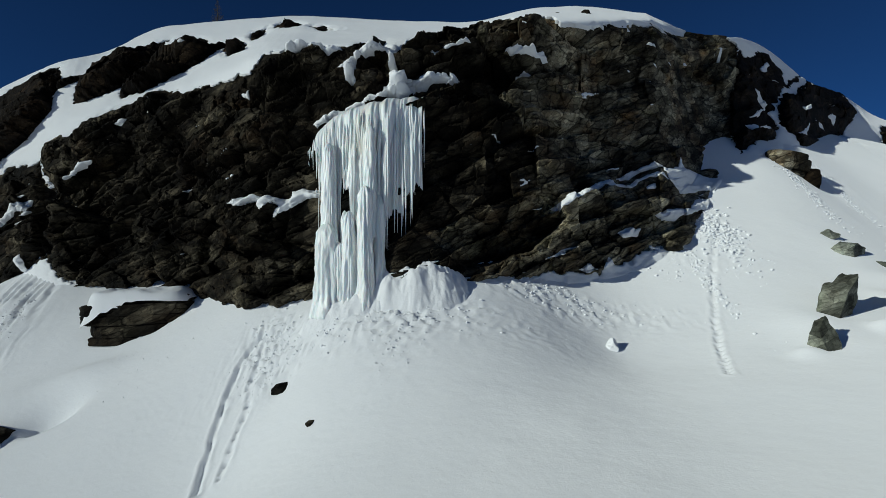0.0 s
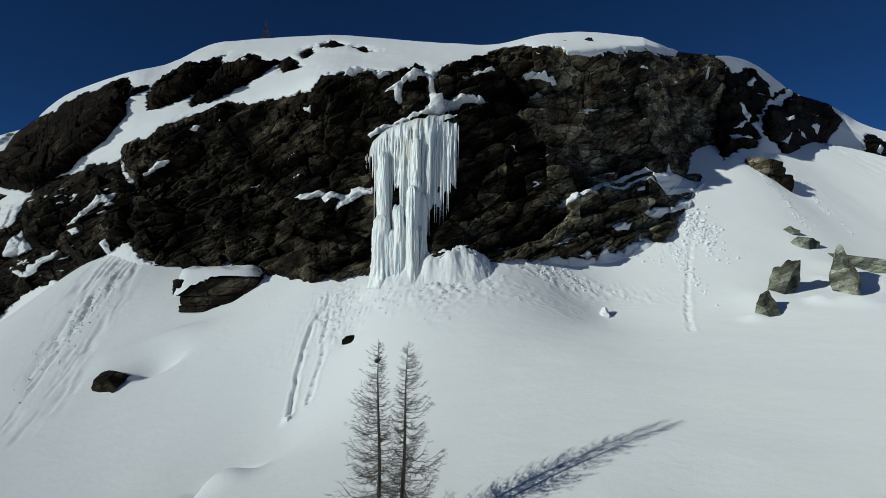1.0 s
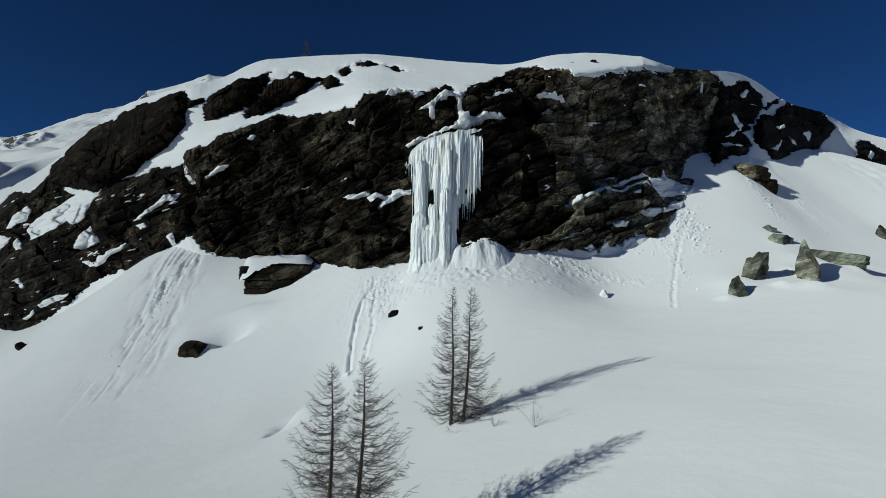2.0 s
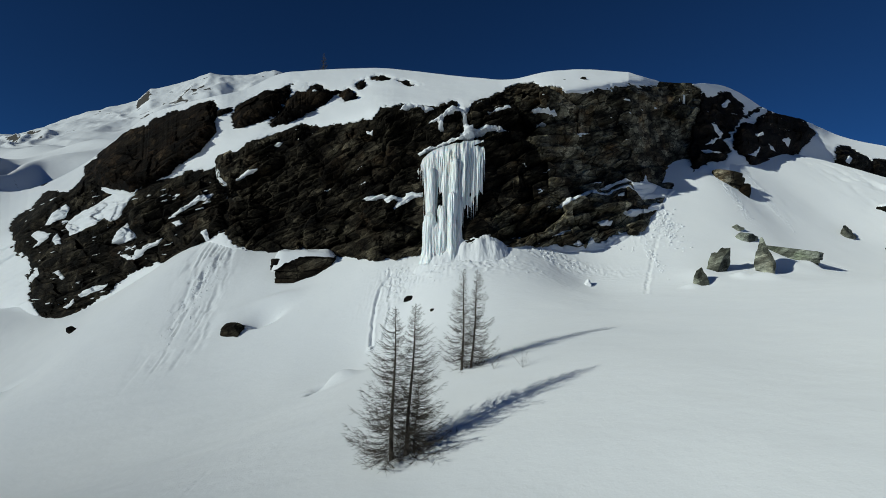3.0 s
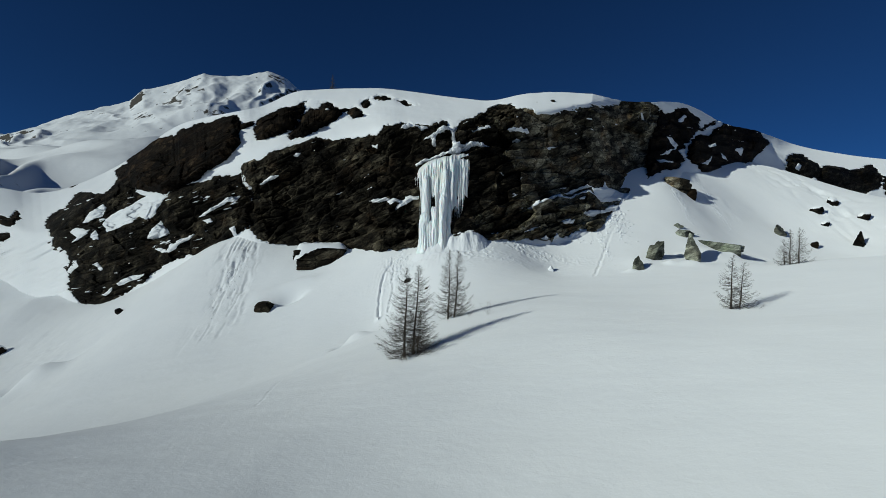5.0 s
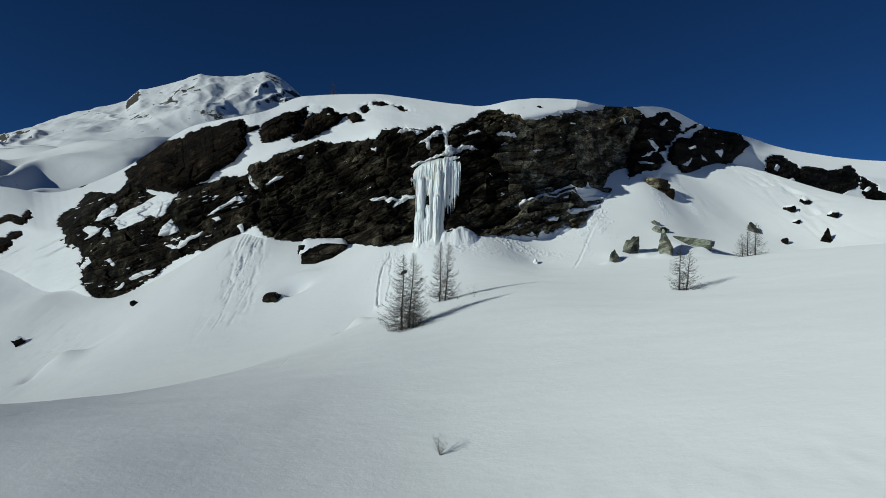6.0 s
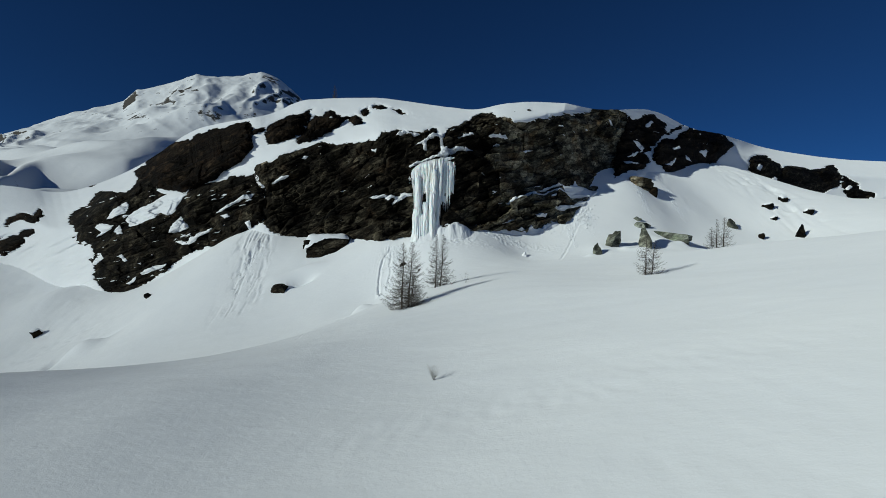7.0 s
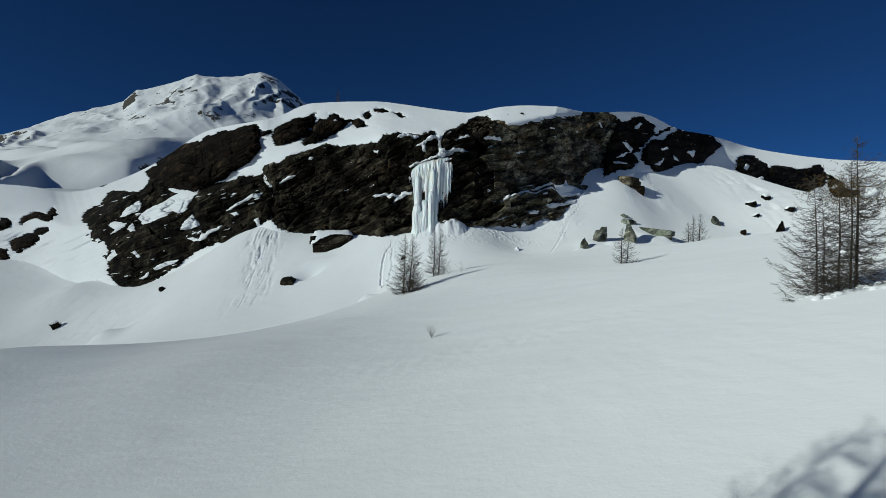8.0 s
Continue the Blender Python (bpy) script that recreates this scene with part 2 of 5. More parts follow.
# ---- outlines on the hillside: bearing and height of corners ----
UPPER1_EDGE = [(-37.67, 45.5), (-36.97, 46.4), (-36.22, 46.2), (-35.39, 45.7), (-33.85, 45.4), (-33.47, 47.0), (-32.79, 47.1), (-31.96, 47.9), (-30.55, 47.8), (-29.94, 48.7), (-28.06, 48.6), (-27.84, 47.5), (-27.77, 44.9), (-27.8, 41.9), (-27.88, 38.6), (-28.3, 37.2), (-28.61, 36.2), (-28.5, 35.2), (-28.91, 34.1), (-29.42, 33.4), (-30.34, 32.0), (-31.19, 30.5), (-31.83, 28.9), (-32.9, 27.7), (-33.62, 26.8), (-34.42, 25.8), (-34.89, 25.1), (-36.1, 25.7), (-37.24, 26.9), (-37.61, 28.3), (-37.93, 30.4), (-38.45, 31.3), (-38.71, 34.4), (-38.67, 36.5), (-38.25, 37.8), (-37.73, 38.3), (-37.61, 40.6)]
UPPER7_EDGE = [(-27.74, 44.6), (-27.26, 45.1), (-26.28, 46.1), (-26.49, 44.6), (-27.25, 43.3), (-27.62, 43.1)]
UPPER2_EDGE = [(-26.55, 43.5), (-26.17, 44.9), (-25.74, 46.3), (-25.07, 48.2), (-24.51, 48.8), (-23.5, 50.4), (-22.46, 49.9), (-21.76, 50.4), (-20.7, 51.8), (-20.29, 52.4), (-20.69, 48.9), (-21.16, 47.0), (-21.62, 44.8), (-21.85, 43.0), (-22.31, 41.7), (-23.46, 40.3), (-24.87, 39.1), (-25.98, 39.2), (-26.37, 40.5)]
UPPER3_EDGE = [(-21.62, 44.5), (-21.16, 46.6), (-20.28, 48.6), (-19.8, 49.5), (-19.26, 49.1), (-18.78, 51.1), (-18.05, 51.1), (-17.56, 50.5), (-17.32, 48.9), (-16.45, 47.9), (-15.84, 48.1), (-15.47, 47.0), (-14.78, 48.1), (-14.34, 47.2), (-13.85, 45.3), (-13.91, 44.0), (-15.22, 43.5), (-15.59, 45.4), (-16.08, 46.4), (-16.58, 45.0), (-16.94, 43.9), (-17.86, 42.6), (-18.88, 41.4), (-19.95, 40.2), (-21.13, 38.8), (-22.0, 38.0), (-22.47, 38.0), (-22.76, 39.0), (-22.48, 40.7), (-22.02, 42.0)]
UPPER4_EDGE = [(-13.81, 50.7), (-13.06, 51.4), (-12.81, 49.0), (-13.06, 47.1), (-13.69, 47.2), (-13.82, 48.5)]
UPPER5_EDGE = [(-12.68, 51.5), (-11.78, 52.6), (-10.76, 51.7), (-10.25, 50.5), (-11.03, 49.8), (-12.04, 50.4)]
UPPER6_EDGE = [(-9.22, 49.9), (-8.18, 49.6), (-7.54, 48.4), (-7.42, 47.0), (-8.07, 46.5), (-8.71, 47.9), (-9.22, 49.0)]
UPPER8_EDGE = [(-42.3, 35.2), (-41.72, 37.6), (-41.08, 37.5), (-40.84, 35.3), (-41.45, 34.2), (-41.95, 33.1)]
CLIFF_TOP = [(-27.57, 28.9), (-27.7, 30.9), (-26.84, 32.0), (-25.37, 33.2), (-24.99, 34.5), (-23.98, 34.9), (-22.84, 35.7), (-21.4, 36.5), (-20.23, 37.7), (-19.46, 38.5), (-18.73, 37.9), (-17.82, 36.6), (-16.91, 36.6), (-15.38, 36.7), (-13.83, 36.5), (-12.9, 36.9), (-12.08, 36.3), (-11.65, 37.1), (-11.21, 39.0), (-10.07, 39.1), (-7.81, 39.1), (-7.17, 38.3), (-5.55, 37.4), (-4.24, 38.3), (-3.37, 40.0), (-2.61, 38.0), (-1.77, 37.1), (-1.5, 37.9), (-0.63, 39.8), (1.03, 42.4), (2.69, 46.1), (3.67, 47.6), (5.26, 47.4), (6.49, 44.4), (8.36, 43.1), (9.19, 42.2), (10.57, 43.1), (12.45, 45.0), (13.38, 46.4), (15.2, 48.4), (16.7, 51.1), (17.59, 53.4), (18.48, 56.5), (19.06, 58.1), (20.2, 58.9)]
CLIFF_FOOT = [(21.04, 58.8), (21.87, 58.9), (22.69, 58.1), (22.85, 55.6), (22.53, 50.2), (22.2, 44.4), (21.88, 39.1), (22.05, 34.3), (21.78, 30.8), (21.07, 28.6), (19.96, 26.3), (19.39, 25.6), (19.11, 20.0), (18.53, 18.5), (17.66, 17.0), (17.26, 16.0), (15.92, 14.4), (15.33, 15.3), (14.74, 15.1), (13.25, 13.4), (11.43, 12.5), (11.18, 11.8), (10.5, 12.4), (9.56, 12.6), (7.99, 12.2), (5.76, 11.8), (3.82, 12.0), (1.88, 11.5), (-0.07, 10.7), (-6.2, 9.5), (-7.81, 9.6), (-9.09, 9.2), (-12.25, 8.8), (-14.41, 8.7), (-21.94, 9.1), (-23.11, 10.6), (-24.26, 10.3), (-25.39, 11.1), (-26.24, 12.5), (-26.81, 14.3), (-26.67, 16.3), (-26.59, 19.6), (-26.52, 22.9), (-26.94, 25.7)]
CLIFF_EDGE = CLIFF_TOP + CLIFF_FOOT
RIGHT1_EDGE = [(22.85, 57.8), (23.23, 56.6), (24.05, 58.4), (24.69, 61.2), (25.37, 63.0), (25.89, 61.5), (26.56, 61.3), (26.71, 59.3), (26.56, 56.6), (27.42, 60.4), (27.91, 63.2), (28.26, 65.2), (27.91, 61.4), (27.27, 58.6), (26.66, 55.6), (25.89, 50.8), (25.37, 47.6), (24.68, 45.0), (25.0, 43.5), (25.36, 41.4), (25.09, 37.8), (24.31, 36.0), (23.51, 35.7), (22.86, 34.5), (22.32, 32.9), (21.78, 30.8), (21.61, 34.2), (21.61, 39.0), (21.88, 44.2), (22.2, 49.9)]
RIGHT2_EDGE = [(25.52, 47.1), (26.04, 50.3), (26.91, 54.1), (27.56, 55.0), (27.91, 58.0), (28.16, 60.2), (28.89, 63.8), (29.13, 63.0), (30.08, 64.8), (30.77, 65.7), (31.83, 66.9), (32.14, 64.0), (32.58, 63.5), (32.67, 61.7), (32.27, 58.2), (32.0, 55.4), (31.55, 52.3), (31.24, 50.1), (30.64, 47.9), (30.08, 46.1), (29.51, 42.6), (28.4, 39.7), (27.55, 38.0), (27.15, 38.4), (26.79, 40.5), (26.13, 40.9), (25.62, 42.7)]
FAR_RIGHT_EDGE = [(33.97, 49.5), (34.13, 53.0), (34.2, 56.6), (34.54, 60.3), (35.22, 62.1), (35.65, 59.1), (36.32, 57.8), (36.59, 53.2), (36.97, 57.3), (37.57, 57.8), (38.17, 58.2), (38.6, 57.0), (39.32, 59.8), (39.54, 63.8), (40.05, 65.4), (40.49, 59.6), (40.75, 55.5), (40.77, 51.2), (40.41, 48.5), (39.86, 45.9), (39.5, 42.2), (38.74, 41.0), (38.35, 41.6), (37.57, 40.5), (36.96, 41.2), (36.33, 41.9), (35.68, 44.0), (34.91, 46.1), (34.3, 48.3)]
FAR_RIGHT2_EDGE = [(40.82, 56.3), (41.13, 55.6), (41.47, 54.2), (41.89, 52.2), (41.98, 49.9), (42.35, 48.4), (42.82, 47.7), (43.08, 46.2), (43.12, 37.4), (42.61, 38.4), (42.14, 39.1), (41.58, 41.9), (41.19, 44.9), (41.06, 47.8), (40.9, 49.6)]
BUTTRESS_TOP = [(-43.49, 13.0), (-43.96, 16.6), (-43.53, 19.4), (-43.16, 21.4), (-42.55, 23.1), (-41.91, 26.2), (-41.79, 28.7), (-41.32, 29.6), (-40.52, 27.1), (-39.78, 26.7), (-39.29, 28.4), (-38.87, 31.1), (-38.53, 31.9), (-38.01, 30.8), (-37.6, 28.6), (-37.23, 26.8), (-37.54, 26.0), (-36.41, 25.7), (-35.48, 24.4), (-34.69, 24.7), (-34.32, 25.7), (-33.37, 27.1), (-32.4, 27.9), (-31.41, 28.0), (-30.4, 28.8), (-29.27, 29.2), (-28.05, 28.6), (-27.68, 29.2), (-27.23, 27.0), (-26.77, 24.9)]
BUTTRESS_FOOT = [(-26.53, 22.9), (-26.6, 19.5), (-26.67, 16.2), (-26.81, 14.7), (-27.87, 13.0), (-28.39, 11.9), (-28.91, 10.6), (-29.94, 10.2), (-30.45, 9.5), (-31.69, 7.7), (-33.16, 6.2), (-34.35, 5.1), (-35.27, 3.1), (-36.17, 1.3), (-36.21, 0.5), (-36.74, -1.4), (-37.69, -4.0), (-38.54, -6.6), (-39.38, -8.9), (-40.2, -10.2), (-41.02, -10.4), (-41.52, -9.5), (-41.78, -7.2), (-42.19, -5.1), (-42.37, -2.4), (-42.23, -0.3), (-42.4, 1.0), (-41.76, 4.5), (-42.27, 4.4), (-42.45, 6.9), (-42.85, 9.1), (-43.08, 8.5), (-43.46, 9.3)]
BUTTRESS_EDGE = BUTTRESS_TOP + BUTTRESS_FOOT
FAR_LEFT1_EDGE = [(-48.02, 16.0), (-47.76, 19.0), (-47.06, 20.9), (-46.09, 19.8), (-45.85, 22.3), (-45.52, 23.4), (-45.53, 19.5), (-46.1, 16.3), (-46.57, 16.9), (-47.11, 18.0), (-47.55, 16.2), (-47.99, 14.9)]
FAR_LEFT2_EDGE = [(-48.53, 7.4), (-48.22, 9.4), (-47.56, 11.4), (-47.05, 11.4), (-46.7, 10.0), (-46.78, 7.5), (-47.33, 5.0), (-48.07, 2.5), (-48.54, 3.9)]
FAR_LEFT3_EDGE = [(-47.04, 12.2), (-46.68, 13.7), (-46.21, 13.9), (-46.1, 12.4), (-46.47, 10.7), (-46.94, 11.2)]
FAR_LEFT4_EDGE = [(-50.33, 18.1), (-49.29, 16.9), (-48.75, 18.2), (-48.49, 16.4), (-48.65, 13.9), (-49.3, 12.3), (-50.18, 13.0)]
FAR_LEFT5_EDGE = [(-50.04, 3.0), (-49.33, 4.8), (-48.9, 3.9), (-48.69, 1.9), (-48.99, -1.8), (-49.35, -3.5), (-49.98, -5.1)]
EAST_STEP = [(7.92, 19.5), (10.11, 21.6), (11.96, 23.6), (13.32, 22.9), (15.47, 25.4), (16.3, 24.0), (17.06, 21.8), (18.53, 18.8), (17.26, 15.7), (15.92, 13.9), (13.25, 12.8), (9.57, 11.7), (5.12, 11.2), (3.17, 11.9), (5.39, 16.2)]
SNOW_LEDGES = []
SNOW_LEDGES.append([(-2.6, 39.2), (-1.94, 39.6), (-0.97, 39.1), (-1.51, 37.5), (-1.78, 35.4), (-1.9, 33.8), (-1.62, 32.7), (-0.65, 32.8), (0.19, 33.5), (0.98, 33.6), (1.96, 33.4), (2.81, 33.2), (1.65, 32.4), (1.38, 32.8), (0.34, 32.4), (-0.44, 31.6), (-0.95, 31.1), (-1.2, 30.4), (-2.12, 30.5), (-2.89, 30.3), (-3.54, 29.9), (-4.83, 29.1), (-6.12, 28.5), (-6.88, 27.7), (-7.08, 28.1), (-6.12, 29.2), (-4.84, 29.7), (-3.55, 30.5), (-2.58, 31.1), (-2.13, 31.9), (-2.28, 33.5), (-2.17, 35.5), (-2.56, 37.0)])
SNOW_LEDGES.append([(-6.19, 34.0), (-5.42, 34.8), (-4.26, 35.9), (-3.6, 37.0), (-2.62, 37.4), (-2.44, 36.3), (-3.28, 35.8), (-4.12, 35.1), (-4.51, 34.5), (-4.48, 32.3), (-5.06, 32.4), (-5.15, 34.3)])
SNOW_LEDGES.append([(0.43, 36.0), (1.61, 36.8), (2.77, 37.6), (2.9, 36.6), (1.93, 36.1), (0.96, 35.8)])
SNOW_LEDGES.append([(4.98, 37.0), (5.82, 37.6), (6.66, 37.4), (7.74, 38.2), (8.07, 37.7), (7.11, 37.1), (6.15, 37.0), (5.37, 36.8)])
SNOW_LEDGES.append([(5.65, 35.2), (6.16, 35.7), (6.81, 35.5), (6.49, 35.1)])
SNOW_LEDGES.append([(-12.89, 20.2), (-12.09, 20.6), (-10.83, 20.8), (-9.75, 20.6), (-9.49, 20.3), (-8.46, 20.2), (-8.21, 20.9), (-7.64, 21.3), (-6.55, 21.2), (-6.53, 20.3), (-7.43, 20.1), (-8.07, 19.2), (-9.53, 18.2), (-9.6, 18.6), (-9.09, 19.3), (-9.61, 19.8), (-10.24, 19.1), (-10.63, 20.2), (-11.89, 19.7)])
SNOW_LEDGES.append([(-25.79, 25.9), (-25.25, 27.2), (-24.58, 27.9), (-23.73, 28.1), (-23.9, 27.5), (-24.74, 26.9), (-25.35, 26.1)])
SNOW_LEDGES.append([(-22.12, 32.9), (-21.66, 33.8), (-21.36, 33.5), (-21.76, 32.6)])
SNOW_LEDGES.append([(-12.62, 33.8), (-12.06, 33.8), (-12.04, 32.8), (-12.43, 33.3)])
SNOW_LEDGES.append([(-9.3, 36.7), (-8.66, 37.3), (-7.82, 38.4), (-7.18, 37.7), (-6.66, 37.1), (-5.69, 37.2), (-5.43, 36.5), (-6.34, 36.1), (-6.86, 36.8), (-7.82, 36.6), (-8.47, 36.3)])
SNOW_LEDGES.append([(7.92, 19.4), (8.86, 20.7), (10.23, 22.1), (11.34, 23.6), (11.96, 23.9), (12.45, 23.4), (13.19, 23.1), (14.27, 24.5), (15.46, 25.5), (16.29, 24.4), (16.77, 22.7), (16.18, 24.2), (15.47, 25.0), (14.39, 24.1), (13.31, 22.5), (12.46, 22.8), (11.65, 23.0), (10.61, 21.6), (9.37, 20.3), (8.55, 19.4)])
SNOW_LEDGES.append([(12.45, 24.1), (13.3, 25.0), (14.38, 26.3), (15.28, 27.0), (15.76, 26.5), (14.87, 25.9), (14.09, 25.3), (13.3, 24.3)])
SNOW_LEDGES.append([(15.76, 26.4), (16.46, 26.5), (17.05, 27.2), (17.22, 28.6), (17.51, 27.5), (18.39, 27.1), (19.38, 26.2), (20.12, 26.6), (19.96, 24.2), (17.93, 23.4), (16.77, 22.7), (16.29, 24.2)])
SNOW_LEDGES.append([(17.36, 20.6), (17.94, 22.1), (19.39, 22.5), (19.8, 20.6), (18.82, 18.9), (18.52, 20.4)])
SNOW_LEDGES.append([(14.9, 19.3), (15.6, 20.1), (17.06, 20.5), (18.23, 20.6), (16.77, 19.5), (16.19, 18.7), (15.31, 18.7)])
SNOW_LEDGES.append([(12.37, 17.0), (13.22, 17.5), (14.01, 17.6), (13.71, 16.5), (12.74, 16.3)])
SNOW_LEDGES.append([(14.4, 22.8), (15.06, 23.6), (15.06, 22.8)])
SNOW_LEDGES.append([(9.55, 13.0), (10.3, 13.3), (10.93, 12.7), (10.31, 12.5)])
SNOW_LEDGES.append([(11.42, 12.9), (11.66, 14.1), (12.15, 13.2), (12.04, 12.3)])
SNOW_LEDGES.append([(7.52, 13.9), (8.59, 14.7), (9.53, 15.3), (8.6, 14.3)])
SNOW_LEDGES.append([(24.69, 56.7), (25.22, 59.4), (25.43, 59.0), (25.0, 55.7), (24.74, 55.5)])
SNOW_LEDGES.append([(23.51, 47.4), (24.15, 47.8), (24.68, 46.3), (24.47, 45.0), (23.94, 46.3)])
SNOW_LEDGES.append([(22.7, 38.9), (23.77, 39.6), (24.46, 38.7), (23.51, 37.9)])
SNOW_LEDGES.append([(23.07, 40.8), (23.93, 43.6), (24.57, 45.4), (23.77, 41.9)])
SNOW_LEDGES.append([(27.55, 49.1), (28.15, 51.2), (28.3, 50.1), (27.75, 48.3)])
SNOW_LEDGES.append([(29.84, 51.8), (30.45, 54.5), (30.68, 53.5), (30.41, 50.6), (30.17, 51.5)])
SNOW_LEDGES.append([(27.04, 41.2), (27.45, 42.9), (28.0, 45.0), (27.55, 41.4)])
SNOW_LEDGES.append([(28.74, 48.4), (28.98, 47.7), (29.36, 46.0), (28.93, 46.0)])
SNOW_LEDGES.append([(-40.03, 16.2), (-39.21, 19.4), (-38.15, 21.2), (-37.07, 23.6), (-36.18, 25.0), (-35.25, 24.8), (-34.59, 24.3), (-35.01, 23.2), (-35.45, 21.3), (-35.66, 19.3), (-36.11, 17.5), (-36.65, 17.3), (-37.02, 18.4), (-37.67, 16.9), (-38.32, 15.8), (-38.96, 14.5), (-39.58, 13.6), (-39.68, 14.9)])
SNOW_LEDGES.append([(-41.35, 17.7), (-40.96, 20.0), (-40.49, 21.6), (-40.0, 22.7), (-39.74, 21.5), (-39.92, 18.7), (-40.46, 18.1), (-41.06, 17.0), (-41.46, 16.8)])
SNOW_LEDGES.append([(-42.35, 13.8), (-41.85, 15.3), (-41.32, 14.6), (-41.03, 13.3), (-41.42, 12.2), (-41.81, 10.9), (-42.2, 10.2), (-41.82, 12.1), (-42.22, 13.3)])
SNOW_LEDGES.append([(-40.82, 12.1), (-40.51, 14.4), (-40.21, 12.9), (-40.28, 11.4), (-40.6, 11.1)])
SNOW_LEDGES.append([(-36.42, 11.7), (-35.99, 14.5), (-35.18, 16.9), (-34.97, 15.2), (-34.58, 14.2), (-34.34, 13.3), (-35.13, 12.2), (-35.82, 11.3)])
SNOW_LEDGES.append([(-35.65, 8.5), (-35.1, 9.0), (-34.71, 7.9), (-34.4, 10.1), (-33.93, 10.4), (-33.46, 11.5), (-32.73, 12.3), (-32.2, 13.1), (-32.1, 12.7), (-32.82, 11.3), (-33.59, 10.0), (-33.91, 8.8), (-34.52, 7.7), (-35.08, 7.5)])
SNOW_LEDGES.append([(-38.8, -1.8), (-38.17, -0.6), (-37.52, 0.5), (-36.5, 1.6), (-37.02, -0.1), (-37.94, -1.6), (-38.58, -2.5)])
SNOW_LEDGES.append([(-39.87, -5.9), (-39.01, -3.3), (-39.04, -4.3), (-39.62, -6.1)])
SNOW_LEDGES.append([(-31.8, 17.9), (-30.82, 19.7), (-29.81, 21.5), (-28.78, 22.7), (-27.78, 23.1), (-28.14, 21.9), (-29.18, 21.3), (-30.31, 19.8), (-31.2, 18.2)])
SNOW_LEDGES.append([(-31.49, 16.8), (-30.79, 17.3), (-30.47, 16.3), (-31.03, 15.9)])
SNOW_LEDGES.append([(-28.84, 14.3), (-28.27, 14.7), (-28.08, 12.2), (-28.46, 12.8)])
SNOW_LEDGES.append([(-27.74, 29.3), (-27.35, 28.5), (-27.12, 26.9), (-26.61, 25.1), (-26.88, 24.7), (-27.33, 26.3)])
SNOW_LEDGES.append([(-40.66, 3.4), (-40.34, 4.1), (-39.86, 2.0), (-40.1, 1.5)])
SNOW_LEDGES.append([(-37.37, 27.0), (-36.87, 26.6), (-35.72, 25.2), (-35.25, 24.3), (-36.4, 24.6), (-37.09, 25.5)])
SNOW_LEDGES.append([(-41.76, 4.5), (-42.14, 2.4), (-42.4, 0.6), (-42.16, 0.2), (-41.7, 2.8)])
SNOW_LEDGES.append([(41.09, 48.1), (41.41, 50.8), (41.65, 49.6), (41.36, 47.0)])
SNOW_LEDGES.append([(34.79, 50.2), (35.04, 52.8), (35.32, 51.9), (35.07, 49.4)])
SNOW_LEDGES.append([(35.88, 45.7), (36.21, 48.6), (36.43, 46.9), (36.15, 44.0)])
SNOW_LEDGES.append([(42.49, 42.5), (42.84, 44.7), (43.1, 43.5), (42.85, 41.4)])


# ---- the hill: rock faces and the snow that lies on it ----
ROCKS = [  # outline, name, label, material, how far it stands out
    (CLIFF_EDGE, "cliff", "dark brown layered schist cliff streaked with snow above the slope", ROCK, 1.6),
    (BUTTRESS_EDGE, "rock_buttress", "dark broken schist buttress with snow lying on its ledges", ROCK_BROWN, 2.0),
    (UPPER1_EDGE, "rock_outcrop", "large dark brown rock block under a snow cap", ROCK_SHADED, 6.5),
    (UPPER2_EDGE, "rock_outcrop", "dark rounded rock hump in the upper snowfield", ROCK_SHADED, 4.5),
    (UPPER3_EDGE, "rock_outcrop", "dark rock shoulder in the snow below the hilltop", ROCK_SHADED, 4.5),
    (UPPER4_EDGE, "rock_outcrop", "narrow dark crag poking out of the summit snow", ROCK_SHADED, 1.2),
    (UPPER5_EDGE, "rock_outcrop", "thin dark slab showing through the summit snow", ROCK_SHADED, 1.0),
    (UPPER6_EDGE, "rock_outcrop", "small dark stone in the snow near the hilltop", ROCK_SHADED, 1.0),
    (UPPER7_EDGE, "rock_outcrop", "small dark wedge of rock in a snow gully", ROCK_SHADED, 0.8),
    (RIGHT1_EDGE, "rock_outcrop", "steep dark rock wall in the recess beside the cliff", ROCK_SHADED, 1.5),
    # its near-black is shade put into the colour, not the stone's own tone
    (RIGHT2_EDGE, "rock_outcrop", "large rock block with small snow patches, coloured as if in shade", ROCK_SHADED, 3.0),
    (FAR_LEFT1_EDGE, "rock_outcrop", "dark rock step under snow on the far valley side", ROCK_SHADED, 2.5),
    (FAR_LEFT2_EDGE, "rock_outcrop", "dark rounded rock band half buried on the far valley side", ROCK_SHADED, 2.5),
    (FAR_LEFT3_EDGE, "rock_outcrop", "small dark rock step on the far valley side", ROCK_SHADED, 1.5),
    (FAR_LEFT4_EDGE, "rock_outcrop", "dark rock ledge under snow across the valley", ROCK_SHADED, 2.0),
    (FAR_LEFT5_EDGE, "rock_outcrop", "dark rock nose low on the far valley side", ROCK_SHADED, 2.0),
    (UPPER8_EDGE, "rock_outcrop", "dark ragged stone in the snow above the buttress", ROCK_SHADED, 1.0),
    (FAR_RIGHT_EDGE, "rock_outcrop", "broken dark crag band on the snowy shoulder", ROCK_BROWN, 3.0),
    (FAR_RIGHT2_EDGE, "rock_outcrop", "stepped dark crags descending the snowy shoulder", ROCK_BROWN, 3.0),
]


CALM = [id(o) for o in (UPPER1_EDGE, UPPER2_EDGE, UPPER3_EDGE, RIGHT1_EDGE, RIGHT2_EDGE)]


